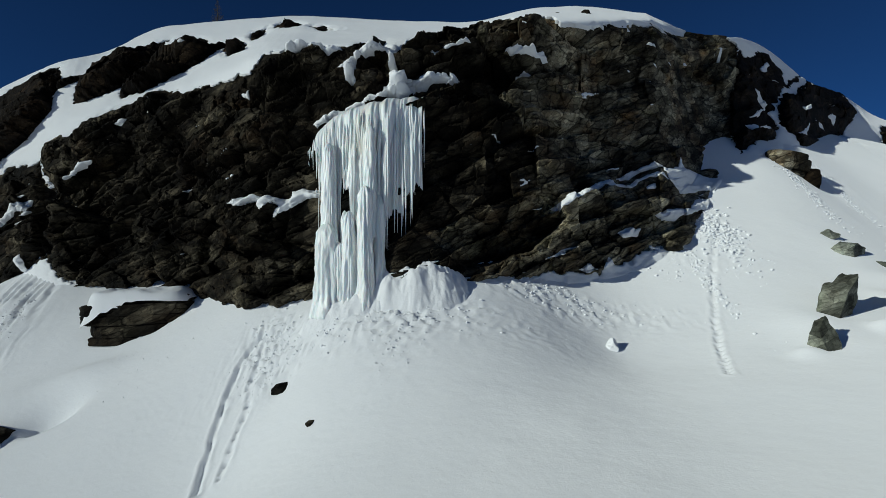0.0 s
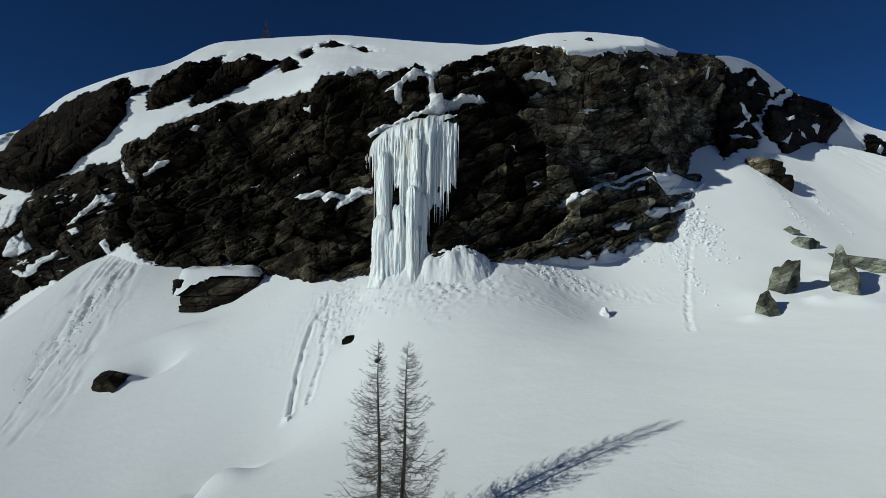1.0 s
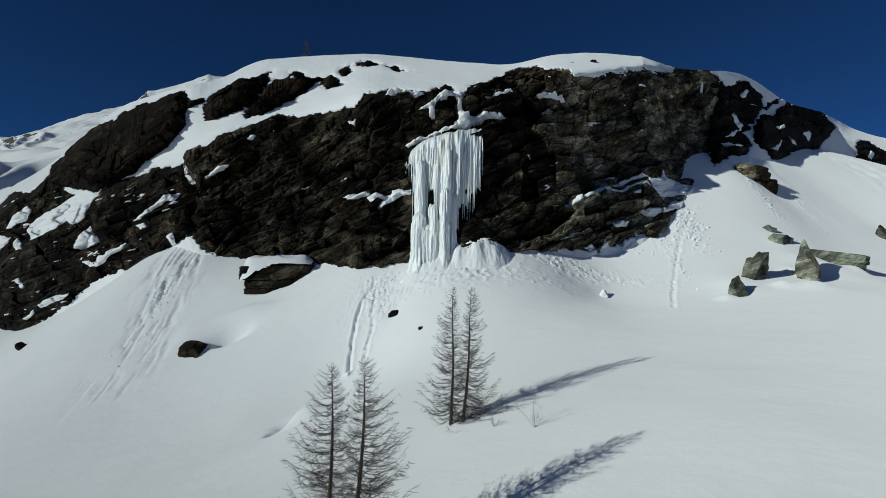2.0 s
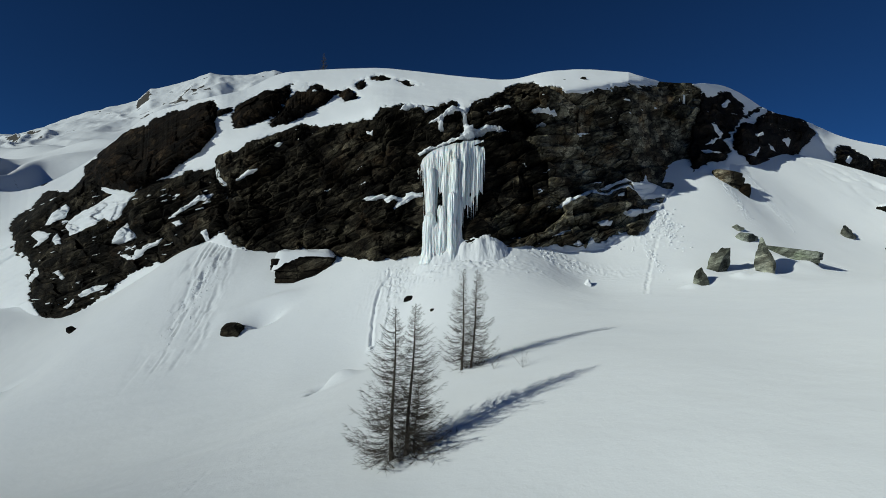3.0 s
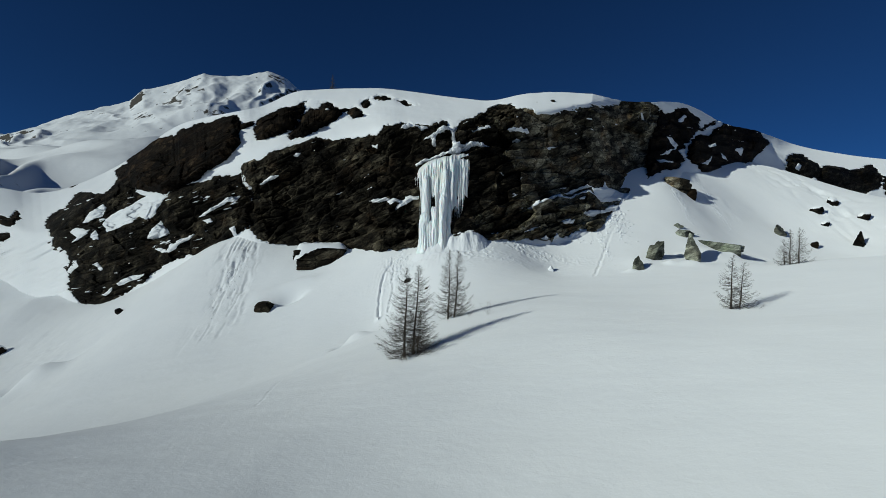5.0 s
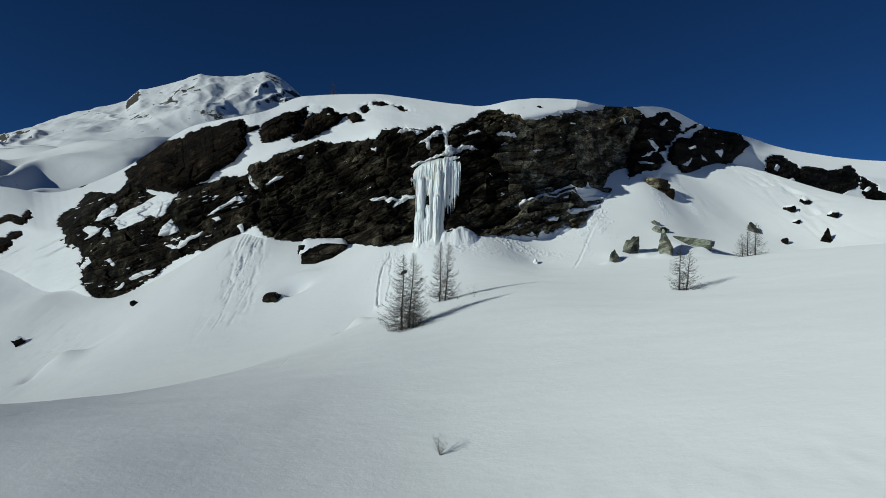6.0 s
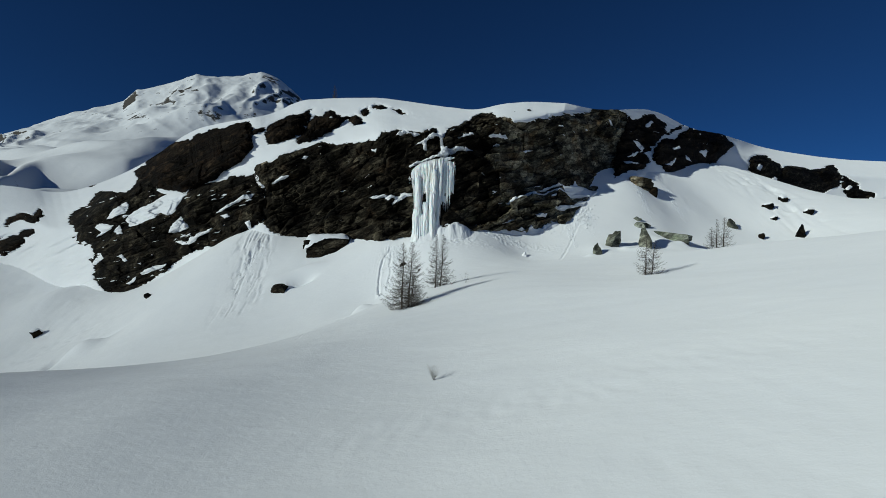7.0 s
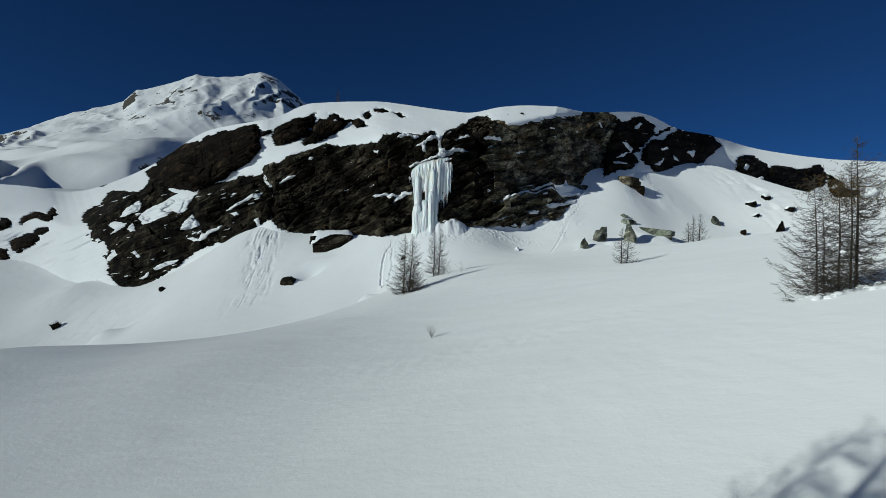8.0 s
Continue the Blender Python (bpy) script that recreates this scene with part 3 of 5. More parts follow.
def inside(s, z, outline, margin=6.0):
    """Signed distance in metres to an outline, positive within; points far away get -margin."""
    ps = np.array(outline, float)
    ps[:, 0] = along(ps[:, 0])
    out = np.full(s.shape, -margin)
    lo, hi = ps.min(0) - margin, ps.max(0) + margin
    sel = (s > lo[0]) & (s < hi[0]) & (z > lo[1]) & (z < hi[1])
    qs, qz = s[sel], z[sel]
    best, odd = np.full(qs.shape, 1e9), np.zeros(qs.shape, bool)
    for (ax, az), (bx, bz) in zip(ps, np.roll(ps, -1, 0)):
        ex, ez = bx - ax, bz - az
        k = np.clip(((qs - ax) * ex + (qz - az) * ez) / (ex * ex + ez * ez + 1e-9), 0, 1)
        best = np.minimum(best, (qs - ax - k * ex) ** 2 + (qz - az - k * ez) ** 2)
        if az != bz:
            odd ^= ((az > qz) != (bz > qz)) & (qs < ex * (qz - az) / (bz - az) + ax)
    out[sel] = np.where(odd, 1, -1) * np.sqrt(best)
    return np.maximum(out, -margin)


_ta = np.arange(-62, 52, 0.25)
_tr = hill_lines(_ta)[0]
_ts = np.r_[0, np.cumsum(radians(0.25) * (_tr[1:] + _tr[:-1]) / 2)]


def along(a):
    """Metres along the hill's foot at a bearing."""
    return np.interp(a, _ta, _ts)


def blurred(v):
    p = np.pad(v, 1, "edge")
    p = (p[:-2] + 2 * p[1:-1] + p[2:]) / 4
    return (p[:, :-2] + 2 * p[:, 1:-1] + p[:, 2:]) / 4


def strata(s, z, seed, dip=24.0):
    """Relief of layered, broken rock in metres, and how deep the joints are."""
    c, d = math.cos(radians(dip)), math.sin(radians(dip))
    s = s + 0.3 * layers(s / 5, z / 5, seed + 50, 3)
    z = z + 0.22 * layers(s / 4, z / 4, seed + 60, 3)
    u, w = s * c + z * d, -s * d + z * c
    out = 1.6 * layers(s / 16, z / 13, seed, 3)
    for size, flat, amp, tilt, n in ((11.0, 6.0, 3.0, 0.85, 1), (4.6, 2.6, 1.3, 1.2, 2), (2.0, 1.1, 0.5, 1.3, 3), (0.9, 0.45, 0.2, 0.9, 4)):
        h0, h1, h2, du, dw, gap = facets(u / size, w / flat, seed + n)
        out = out + amp * (h0 - 0.5) + tilt * flat * ((h1 - 0.5) * du * 1.6 + (h2 - 0.2) * dw * 1.5)
        out = out - amp * 0.3 * np.exp(-gap * 10)
        if n == 1:
            # shelves along the layers, each standing out over the one below
            shelf = (w + 0.5 * grain(u / 6, w / 3, None, seed + 90)) / 2.6
            out = out + 1.5 * (shelf - np.floor(shelf)) * np.clip(grain(u / 9, w / 7, None, seed + 91) + 0.4, 0, 1)
            out = blurred(out)
    return out


def islands(mask):
    """The connected pieces of a grid mask."""
    rows, cols = np.nonzero(mask)
    todo, out = set(zip(rows.tolist(), cols.tolist())), []
    while todo:
        start = min(todo)
        todo.discard(start)
        piece, edge = [start], [start]
        while edge:
            i, j = edge.pop()
            for p in ((i + a, j + b) for a in (-1, 0, 1) for b in (-1, 0, 1)):
                if p in todo:
                    todo.discard(p)
                    piece.append(p)
                    edge.append(p)
        m = np.zeros(mask.shape, bool)
        at = np.array(piece)
        m[at[:, 0], at[:, 1]] = True
        out.append(m)
    return out


def build_hill():
    cols = np.concatenate([np.arange(-56, -49, 0.25), np.arange(-49, -44, 0.12), np.arange(-44, 34, 0.078), np.arange(34, 45, 0.12)])
    rows = np.linspace(0, 1, 390)
    back = np.array([0.03, 0.08, 0.16, 0.3, 0.5, 0.75, 1.0])
    a = np.broadcast_to(cols, (len(rows), len(cols))).copy()
    rf, zf, rc, zc, rt, zt = (np.broadcast_to(k, a.shape) for k in hill_lines(cols))
    zb = zf - 5
    z = zb + (zt - zb) * rows[:, None]
    r = hill_distance(a, z)
    # the cliff's east end turns back into the recess
    back_off = np.clip((a - 15.5) / 2.5, 0, 1) * np.clip((26.5 - a) / 2, 0, 1) * np.clip((60 - z) / 5, 0, 1) * np.clip((z - zf) / 6, 0, 1)
    r = r + 5.0 * back_off
    s = along(a)
    # ragged edges
    sw = s + 0.5 * layers(s / 2.2, z / 2.2, 11, 4) + 0.3 * layers(s / 0.6, z / 0.5, 12, 2)
    zw = z + 0.4 * layers(s / 2.0, z / 1.6, 23, 4) + 0.25 * layers(s / 0.6, z / 0.5, 24, 2)
    every = [inside(sw, zw, o[0]) - 0.05 for o in ROCKS]
    ledges = np.full(s.shape, -6.0)
    for o in SNOW_LEDGES:
        ledges = np.maximum(ledges, inside(0.6 * s + 0.4 * sw, 0.6 * z + 0.4 * zw, o) + 0.05)
    dust = layers(s / 3.0, (z - 0.3 * s) / 0.8, 77, 4) - np.where(a < -27, np.where(z > 27, 1.4, 1.05), 1.25)
    ledges = np.maximum(ledges, dust * 0.7)
    rock = np.minimum(np.max(every, 0), -ledges)
    # rock
    relief = strata(s, z, 5)
    c, d = math.cos(radians(24)), math.sin(radians(24))
    blocks = np.round(facets((s * c + z * d) / 11.0, (z * c - s * d) / 6.0, 6)[0], 6)
    # great steps whose faces are turned to the south-west
    slab = np.clip((a - 7) / 4, 0, 1) * np.clip((22.5 - a) / 1.5, 0, 1) * np.clip((z - 20) / 7, 0, 1) * np.clip((47 - z) / 6, 0, 1)
    east = np.clip((a - 2) / 6, 0, 1) * np.clip((26 - a) / 4, 0, 1)
    turn = (s + 6.0 * layers(s / 15, z / 12, 95, 3) - 0.45 * z) / 13.0
    east = east * np.clip((z - zf) / 12, 0.15, 1)
    relief = np.where(relief > 0, relief * np.clip((z - zf + 3) / 9, 0.25, 1), relief)
    relief = relief + east * (1 - slab) * 8.0 * (turn - np.floor(turn) - 0.5)
    relief = relief * (1 - 0.45 * slab) + slab * 9.0 * ((a - 9) / 12.5 - 1.0)
    corner = np.clip((a - 16.5) / 2, 0, 1) * np.clip((24 - a) / 2, 0, 1) * np.clip((50 - z) / 6, 0, 1)
    relief = relief * (1 - 0.65 * corner) - 4.6 * corner
    relief = relief * (1 - 0.6 * np.clip((a - 14) / 3, 0, 1) * np.clip((32 - z) / 6, 0, 1))
    # hollow behind the frozen waterfall
    hollow = np.clip((a + 9.5) / 2, 0, 1) * np.clip((4.5 - a) / 2, 0, 1) * np.clip((31 - z) / 3, 0, 1)
    relief = relief * (1 - hollow) + np.minimum(relief * 0.6 - 0.6, 0.4) * hollow
    west = np.clip((-24 - a) / 5, 0, 1)
    relief = relief + west * 1.4 * layers(s / 9, z / 6, 97, 3)
    # the east part of the cliff runs along the sun's direction and has no far-standing ribs
    ribs = np.clip((a - 6) / 3, 0, 1) * np.clip((21 - a) / 1.5, 0, 1)
    relief = np.where(relief > 0.3, relief + ribs * (0.3 + 0.2 * (relief - 0.3) - relief), relief)
    # the low step at the cliff's foot stands out, with a sloping shelf on top
    relief = relief + 1.8 * np.clip(inside(sw, zw, EAST_STEP) / 1.2 + 0.6, 0, 1) * np.clip((17.8 - a) / 4, 0, 1)
    # on slopes the rock breaks into upright steps
    lean = np.clip(np.gradient(r, axis=0) / np.gradient(z, axis=0), 0, 1.3)
    storey = (z - 0.25 * s + 1.5 * layers(s / 7, z / 7, 131, 3)) / 4.5
    storey = storey - np.floor(storey)
    steps_out = 4.5 * 1.15 * lean * np.where(storey < 0.88, storey, (1 - storey) * 0.88 / 0.12)
    face = r.copy()
    for sd, (outline, name, label, material, proud) in zip(every, ROCKS):
        own = sd >= np.max(every, 0) - 0.5
        shown = (sd > -1.3) & own
        stand = proud * np.tanh(np.maximum(sd, 0) / (proud * (0.28 if id(outline) in CALM else 0.5))) + 0.7 * np.minimum(sd, 0)
        soft = np.clip((sd + 1.3) / 3.0, 0.15, 1)
        crest = np.max(np.where(sd > 0, z, -99), axis=0)
        bevel = np.clip((crest - z) / (2.2 * proud) + 0.12, 0.12, 1)
        stand = np.where(sd > 0, stand * bevel, stand)
        soft = soft * np.clip(bevel + 0.3, 0, 1)
        rr = r - stand - steps_out * np.clip(sd / 2, 0, 1) * (0.8 if id(outline) in CALM else 0.15) - relief * soft * (0.4 if id(outline) in CALM else 0.9 if proud < 2 else 0.7)
        face = np.where(own, rr, face)
        x, y = HUB[0] + rr * np.sin(np.radians(a)), HUB[1] + rr * np.cos(np.radians(a))
        keep = shown[:-1, :-1] | shown[1:, 1:] | shown[:-1, 1:] | shown[1:, :-1]
        ob = new(name)
        mid = np.array(outline).mean(0)
        at = float(hill_distance(mid[0], mid[1]))
        ob.location = (HUB[0] + at * math.sin(radians(mid[0])), HUB[1] + at * math.cos(radians(mid[0])), min(p[1] for p in outline))
        tagged(ob, label, "cliff" if "cliff" in name else "rock", "", "structure" if name == "cliff" else "")
        # one part for each great block between the joints
        ids = blocks[:-1, :-1]
        crumbs = np.zeros(keep.shape, bool)
        for value in np.unique(ids[keep]):
            for piece in islands(keep & (ids == value)):
                if piece.sum() < 90:
                    crumbs |= piece
                    continue
                # cliff blocks west of bearing 4.5 take the darker schist
                darker = name == "cliff" and a[:-1, :-1][piece].mean() < 4.5
                b = sheet("rock_block", x - ob.location.x, y - ob.location.y, z - ob.location.z, ROCK_WEST if darker else material, piece, False)
                b.parent = ob
                if darker:
                    b["label"] = "dark schist"
        if crumbs.any():
            b = sheet("rock_chips", x - ob.location.x, y - ob.location.y, z - ob.location.z, material, crumbs, False)
            b.parent = ob
            tagged(b, kind="stuff")
    # snow
    away = -rock
    cover = np.where(away > 0, 0.5 * np.sqrt(np.clip(away / 1.2, 0, 1)), -np.minimum(0.15 - away * 5.0, 7.0))
    rs = r - cover - 0.35 * layers(s / 9, z / 9, 31, 4) * np.clip(away, 0, 1)
    # runnels swept by old slides on the west flank
    swept = np.clip((-41.5 - a) / 1.5, 0, 1) * np.clip((14 - z) / 4, 0, 1) * np.clip(away, 0, 1)
    rs = rs + swept * (1.7 * np.abs(layers((s - 1.2 * z) / 2.2, (s + z) / 16, 141, 3)) - 0.3)
    thin = face - 0.75 * np.sqrt(np.clip(ledges / 0.7, 0, 1)) + np.where(ledges < 0, np.minimum(0.05 - ledges * 4.0, 6.0), 0.02)
    rs = np.where(np.max(every, 0) > 0.0, thin, rs)
    show = rock < 1.2
    keep = show[:-1, :-1] | show[1:, 1:]
    # the far side falls away gently behind the skyline
    rb = rs[-1] + back[:, None] * 90
    zz = zt[-1] + 0.6 * (1 - np.exp(-back[:, None] * 12)) - 16 * back[:, None] ** 1.6
    r_all, z_all, a_all = np.vstack([rs, rb]), np.vstack([z, zz]), np.vstack([a, np.broadcast_to(cols, rb.shape)])
    keep = np.vstack([keep, np.ones((len(back), len(cols) - 1), bool)])
    x, y = HUB[0] + r_all * np.sin(np.radians(a_all)), HUB[1] + r_all * np.cos(np.radians(a_all))
    ob = sheet("hill_snow", x, y, z_all, SNOW_SOFT, keep)
    tagged(ob, "thick smooth snow cap on the rocky hill", "snow", "", "structure")


build_hill()


# ---- the snow-covered ground ----
def ground_height(x, y):
    far = np.clip((np.hypot(x - HUB[0], y - HUB[1]) - 330) / 400, 0, 1)
    far = far * far * (3 - 2 * far)
    z = land(np.clip(x, -420, 420), np.clip(y, -420, 420)) * (1 - far) - 30 * far
    z = z + 0.16 * layers(x / 17, y / 12, 3, 3) + 0.02 * layers(x / 2.5, y / 1.6, 9, 3)
    return z


def steps(spans):
    out = [spans[0][0]]
    for lo, hi, d in spans:
        out += list(np.arange(lo, hi, d))
    return np.unique(np.round(out + [spans[-1][1]], 4))


def to_line(x, y, line):
    """Distance to a line on the ground, and metres along it."""
    best, run, total = np.full(x.shape, 1e9), np.zeros(x.shape), 0.0
    for (ax, ay), (bx, by) in zip(line, line[1:]):
        ex, ey = bx - ax, by - ay
        size = math.hypot(ex, ey)
        k = np.clip(((x - ax) * ex + (y - ay) * ey) / size ** 2, 0, 1)
        d = np.hypot(x - ax - k * ex, y - ay - k * ey)
        near = d < best
        best, run = np.where(near, d, best), np.where(near, total + k * size, run)
        total += size
    return best, run


TRENCH = [(-14.4, 29.2), (-14.8, 32.0), (-15.1, 35.3), (-14.9, 37.4), (-14.4, 38.6), (-13.5, 39.8)]
STEPS_UP = [(-12.5, 29.4), (-12.6, 31.4), (-12.3, 33.6), (-12.8, 35.4), (-12.8, 36.7), (-12.9, 38.4)]
STEPS_EAST = [(26.7, 32.2), (29.0, 38.3), (30.9, 42.8), (33.7, 48.8), (36.4, 53.5), (39.8, 58.3)]
HARE_TRACK = [(-19.6, -6.5), (-19.2, -8.5), (-18.1, -13.3), (-17.1, -17.8), (-16.5, -21)]
FOX_TRACK = [(-46, -36), (-40, -33), (-35, -31), (-30, -30), (-26, -29.5)]
SLIDE = [(-55.5, 58.0), (-53.6, 53.0), (-51.8, 47.5), (-50.4, 42.0), (-50.0, 37.5)]
SLIDE_WEST = [(-172, 120), (-146, 96), (-120, 72), (-100, 52)]
SLIDE_EAST = [(118, 146), (121, 132), (124, 118), (127, 100)]
SLIDE_MID = [(76, 93), (78, 88.5), (81, 84)]


def carve(x, y):
    """Tracks, slides and hollows in the snow."""
    z = np.zeros(x.shape)
    for line, wide, deep, stride in ((TRENCH, 0.24, 0.6, 0.0), (STEPS_UP, 0.24, 0.5, 0.7), (STEPS_EAST, 0.26, 0.3, 0.8), (HARE_TRACK, 0.12, 0.06, 1.1), (FOX_TRACK, 0.18, 0.1, 1.0)):
        d, run = to_line(x + 0.14 * grain(x * 1.3, y * 1.3, None, 201), y, line)
        holes = np.clip(0.5 + 0.5 * np.cos((run + 0.5 * grain(run * 0.9, run * 0, None, 205)) * 2 * np.pi / stride) + 0.5 * grain(x * 2.4, y * 2.4, None, 206), 0, 1.3) if stride else 0.85 + 0.15 * grain(run * 2.2, run * 0, None, 202)
        z -= deep * np.exp(-(d / wide) ** 2) * holes
        z += deep * 0.3 * np.exp(-((d - 1.9 * wide) / (0.8 * wide)) ** 2) * (0.6 + 0.4 * grain(x * 3, y * 3, None, 203))
    # trodden and crumbled places
    for cx, cy, rx, ry, deep in ((-13.2, 39.0, 2.6, 2.4, 0.35), (-11.8, 36.6, 1.6, 2.4, 0.22), (-2, 36.2, 12, 2.6, 0.32), (0.5, 34.0, 2.4, 5.0, 0.16), (14, 43.0, 13, 2.4, 0.3), (38, 58, 3, 5, 0.16), (33, 52, 4, 2, 0.12)):
        m = np.exp(-((x - cx) / rx) ** 2 - ((y - cy) / ry) ** 2)
        z += deep * m * (np.abs(layers(x / 0.7, y / 0.7, 210, 3)) - 0.45)
    # runnels of old slides
    for line, wide, deep in ((SLIDE, 4.2, 1.0), (SLIDE_EAST, 13.0, 1.8), (SLIDE_MID, 3.5, 0.5), (SLIDE_WEST, 16.0, 0.3)):
        d, run = to_line(x, y, line)
        across = (x - np.interp(y, [p[1] for p in sorted(line, key=lambda p: p[1])], [p[0] for p in sorted(line, key=lambda p: p[1])])) / (wide / 4.0)
        m = np.exp(-(d / wide) ** 2) * np.clip(0.5 + 0.7 * layers(x / 2.4, y / 4.0, 223, 3), 0.05, 1.2)
        streak = layers(across * 0.9 + 0.5 * grain(run / 2.5, across, None, 220), run / 7, 221, 3)
        z -= deep * m * np.abs(streak)
        rough = 0.34 if wide == 4.2 else 0.12 if wide < 9 else 0.0
        if rough:
            z += rough * m * (np.abs(layers(x / 0.5 + 0.4 * streak, y / 1.1, 222, 4)) - 0.4)
    # wind scoops and drifts
    for cx, cy, rx, ry, h in ((-35.6, 40.8, 2.6, 1.1, -3.0), (-34.5, 43.4, 4.5, 1.2, 0.9), (-19.4, 19.6, 1.0, 0.9, -2.4), (-17.8, 21.6, 2.2, 0.7, -2.2), (-16.4, 19.4, 2.4, 1.3, 1.5), (-94, 44.5, 4.5, 3, 2.6), (-100.5, 43.5, 1.6, 2.4, -1.6), (-91, 47.5, 4, 1, -0.9), (-9.4, 33.9, 1.2, 0.8, -0.35), (-14.4, 28.8, 0.5, 0.45, 0.4),
                              (47.5, 37.5, 2.5, 2, 0.9), (56, 49.5, 6, 3, 1.4), (38, 39, 3, 3, 0.8), (43.5, 38.0, 1.3, 1.0, 0.7), (50.5, 46, 2.2, 1.5, 0.8), (34.3, 34.4, 1.2, 0.9, 0.5), (62.5, 50.5, 1.8, 1.5, 0.9), (-42.5, 42.5, 3.5, 1.6, 0.5)):
        z += h * np.exp(-((x - cx) / rx) ** 2 - ((y - cy) / ry) ** 2)
    # wind ripples on the near slope
    m = np.exp(-((x - 9) / 12) ** 2 - ((y + 57 - 0.1 * x) / 2.2) ** 2) + 0.5 * np.exp(-((x - 16) / 9) ** 2 - ((y + 68) / 9) ** 2)
    z += 0.05 * m * layers(x / 0.5, y / 1.1, 230, 3)
    return z


def build_ground():
    xs = steps([(-4200, -800, 400), (-800, -200, 40), (-200, -75, 0.75), (-75, -60, 0.45), (-60, -46, 0.26), (-46, -24, 0.42), (-24, -18, 0.18), (-18, -8, 0.13), (-8, 26, 0.24), (26, 41, 0.19), (41, 45, 0.24), (45, 70, 0.5), (70, 130, 0.8), (130, 200, 2.5), (200, 800, 40), (800, 4200, 400)])
    ys = steps([(-2200, -400, 200), (-400, -120, 20), (-120, -100, 2), (-100, -30, 0.4), (-30, -22, 0.4), (-22, -6, 0.2), (-6, 20, 0.4), (20, 28, 0.3), (28, 42, 0.16), (42, 62, 0.26), (62, 140, 0.8), (140, 300, 5), (300, 800, 50), (800, 4500, 500)])
    x, y = np.meshgrid(xs, ys)
    z = ground_height(x, y) + carve(x, y)
    ob = sheet("ground", x, y, z, SNOW)
    tagged(ob, "smooth wind-packed snow slope with tracks in low sun", "snow", "", "structure")


build_ground()


def snow_crumbs():
    """Lumps of snow and ice fallen from the cliff."""
    rnd = random.Random(9)
    ico = bmesh.new()
    bmesh.ops.create_icosphere(ico, subdivisions=1, radius=1.0)
    base = [v.co.copy() for v in ico.verts]
    tris = [[v.index for v in f.verts] for f in ico.faces]
    ico.free()
    spots = []
    for cx, cy, rx, ry, n, big in ((-4, 37.0, 9, 2.4, 700, 0.2), (0.3, 34.0, 1.8, 3.6, 260, 0.15), (-12.6, 38.6, 2.2, 2.2, 240, 0.2), (-11.6, 35.6, 1.3, 2.6, 130, 0.14), (14, 43.6, 10, 1.9, 520, 0.2),
                                   (30, 51, 5, 2, 150, 0.24), (38.0, 57.0, 2.4, 5.5, 1100, 0.36), (-27, 42.5, 8, 2.0, 120, 0.12), (60, 72, 1.5, 6, 700, 0.24), (74, 84, 1.5, 7, 600, 0.24), (33, 49, 0.7, 5.5, 260, 0.3), (-53, 50, 2.2, 7, 420, 0.26), (-14.4, 28.7, 0.35, 0.3, 7, 0.3)):
        for _ in range(n):
            spots.append((rnd.gauss(cx, rx * 0.6), rnd.gauss(cy, ry * 0.6), big * (0.16 + 0.6 * rnd.random() ** 3)))
    sx, sy = np.array([p[0] for p in spots]), np.array([p[1] for p in spots])
    zs = ground_height(sx, sy) + carve(sx, sy)
    verts, faces = [], []
    for (x, y, size), z in zip(spots, zs):
        n = len(verts)
        sq = Vector((rnd.uniform(0.7, 1.3), rnd.uniform(0.7, 1.3), rnd.uniform(0.5, 1.0))) * size
        for c in base:
            k = rnd.uniform(0.75, 1.2)
            verts.append((x + c.x * sq.x * k, y + c.y * sq.y * k, z + 0.25 * size + c.z * sq.z * k))
        faces += [tuple(n + i for i in t) for t in tris]
    me = bpy.data.meshes.new("snow_crumbs")
    me.from_pydata(verts, [], faces)
    me.materials.append(SNOW)
    tagged(new("snow_crumbs", me), "scattered crumbs of fallen snow and ice", "snow", "", "stuff")


snow_crumbs()


# ---- the far mountain ----
RIDGE = [(-80, 250), (-60, 320), (-44.3, 409), (-42.1, 463), (-39.3, 531), (-36.7, 581), (-35.5, 605), (-34.4, 664), (-31.4, 711), (-29.1, 761),
         (-26.7, 774), (-22.7, 825), (-20.9, 803), (-19.0, 748), (-17.8, 709), (-14, 560), (-5, 330), (8, 180), (40, 60)]


def mountain_material():
    m, t, b = surface("mountain_snow_and_rock", 0.7, 0.2)
    v = place(t)
    g = t.nodes.new("ShaderNodeNewGeometry")
    sep = t.nodes.new("ShaderNodeSeparateXYZ")
    t.links.new(g.outputs["Normal"], sep.inputs[0])
    rough = speckle(t, v, 0.012, 8, 0.7)
    add = t.nodes.new("ShaderNodeMath")
    add.operation = "SUBTRACT"
    t.links.new(rough, add.inputs[0])
    scale = t.nodes.new("ShaderNodeMath")
    scale.operation = "MULTIPLY"
    scale.inputs[1].default_value = 0.85
    t.links.new(sep.outputs["Z"], scale.inputs[0])
    t.links.new(scale.outputs[0], add.inputs[1])
    add.use_clamp = False
    lift = t.nodes.new("ShaderNodeMath")
    lift.inputs[1].default_value = 0.07
    t.links.new(add.outputs[0], lift.inputs[0])
    mask = ramp(t, lift.outputs[0], [(0.0, (0, 0, 0)), (0.03, (1, 1, 1))])
    t.links.new(blend(t, mask, (0.87, 0.885, 0.91), (0.07, 0.062, 0.052)), b.inputs["Base Color"])
    t.links.new(bump(t, speckle(t, v, 0.05, 6, 0.6), 0.3, 2.0), b.inputs["Normal"])
    return m


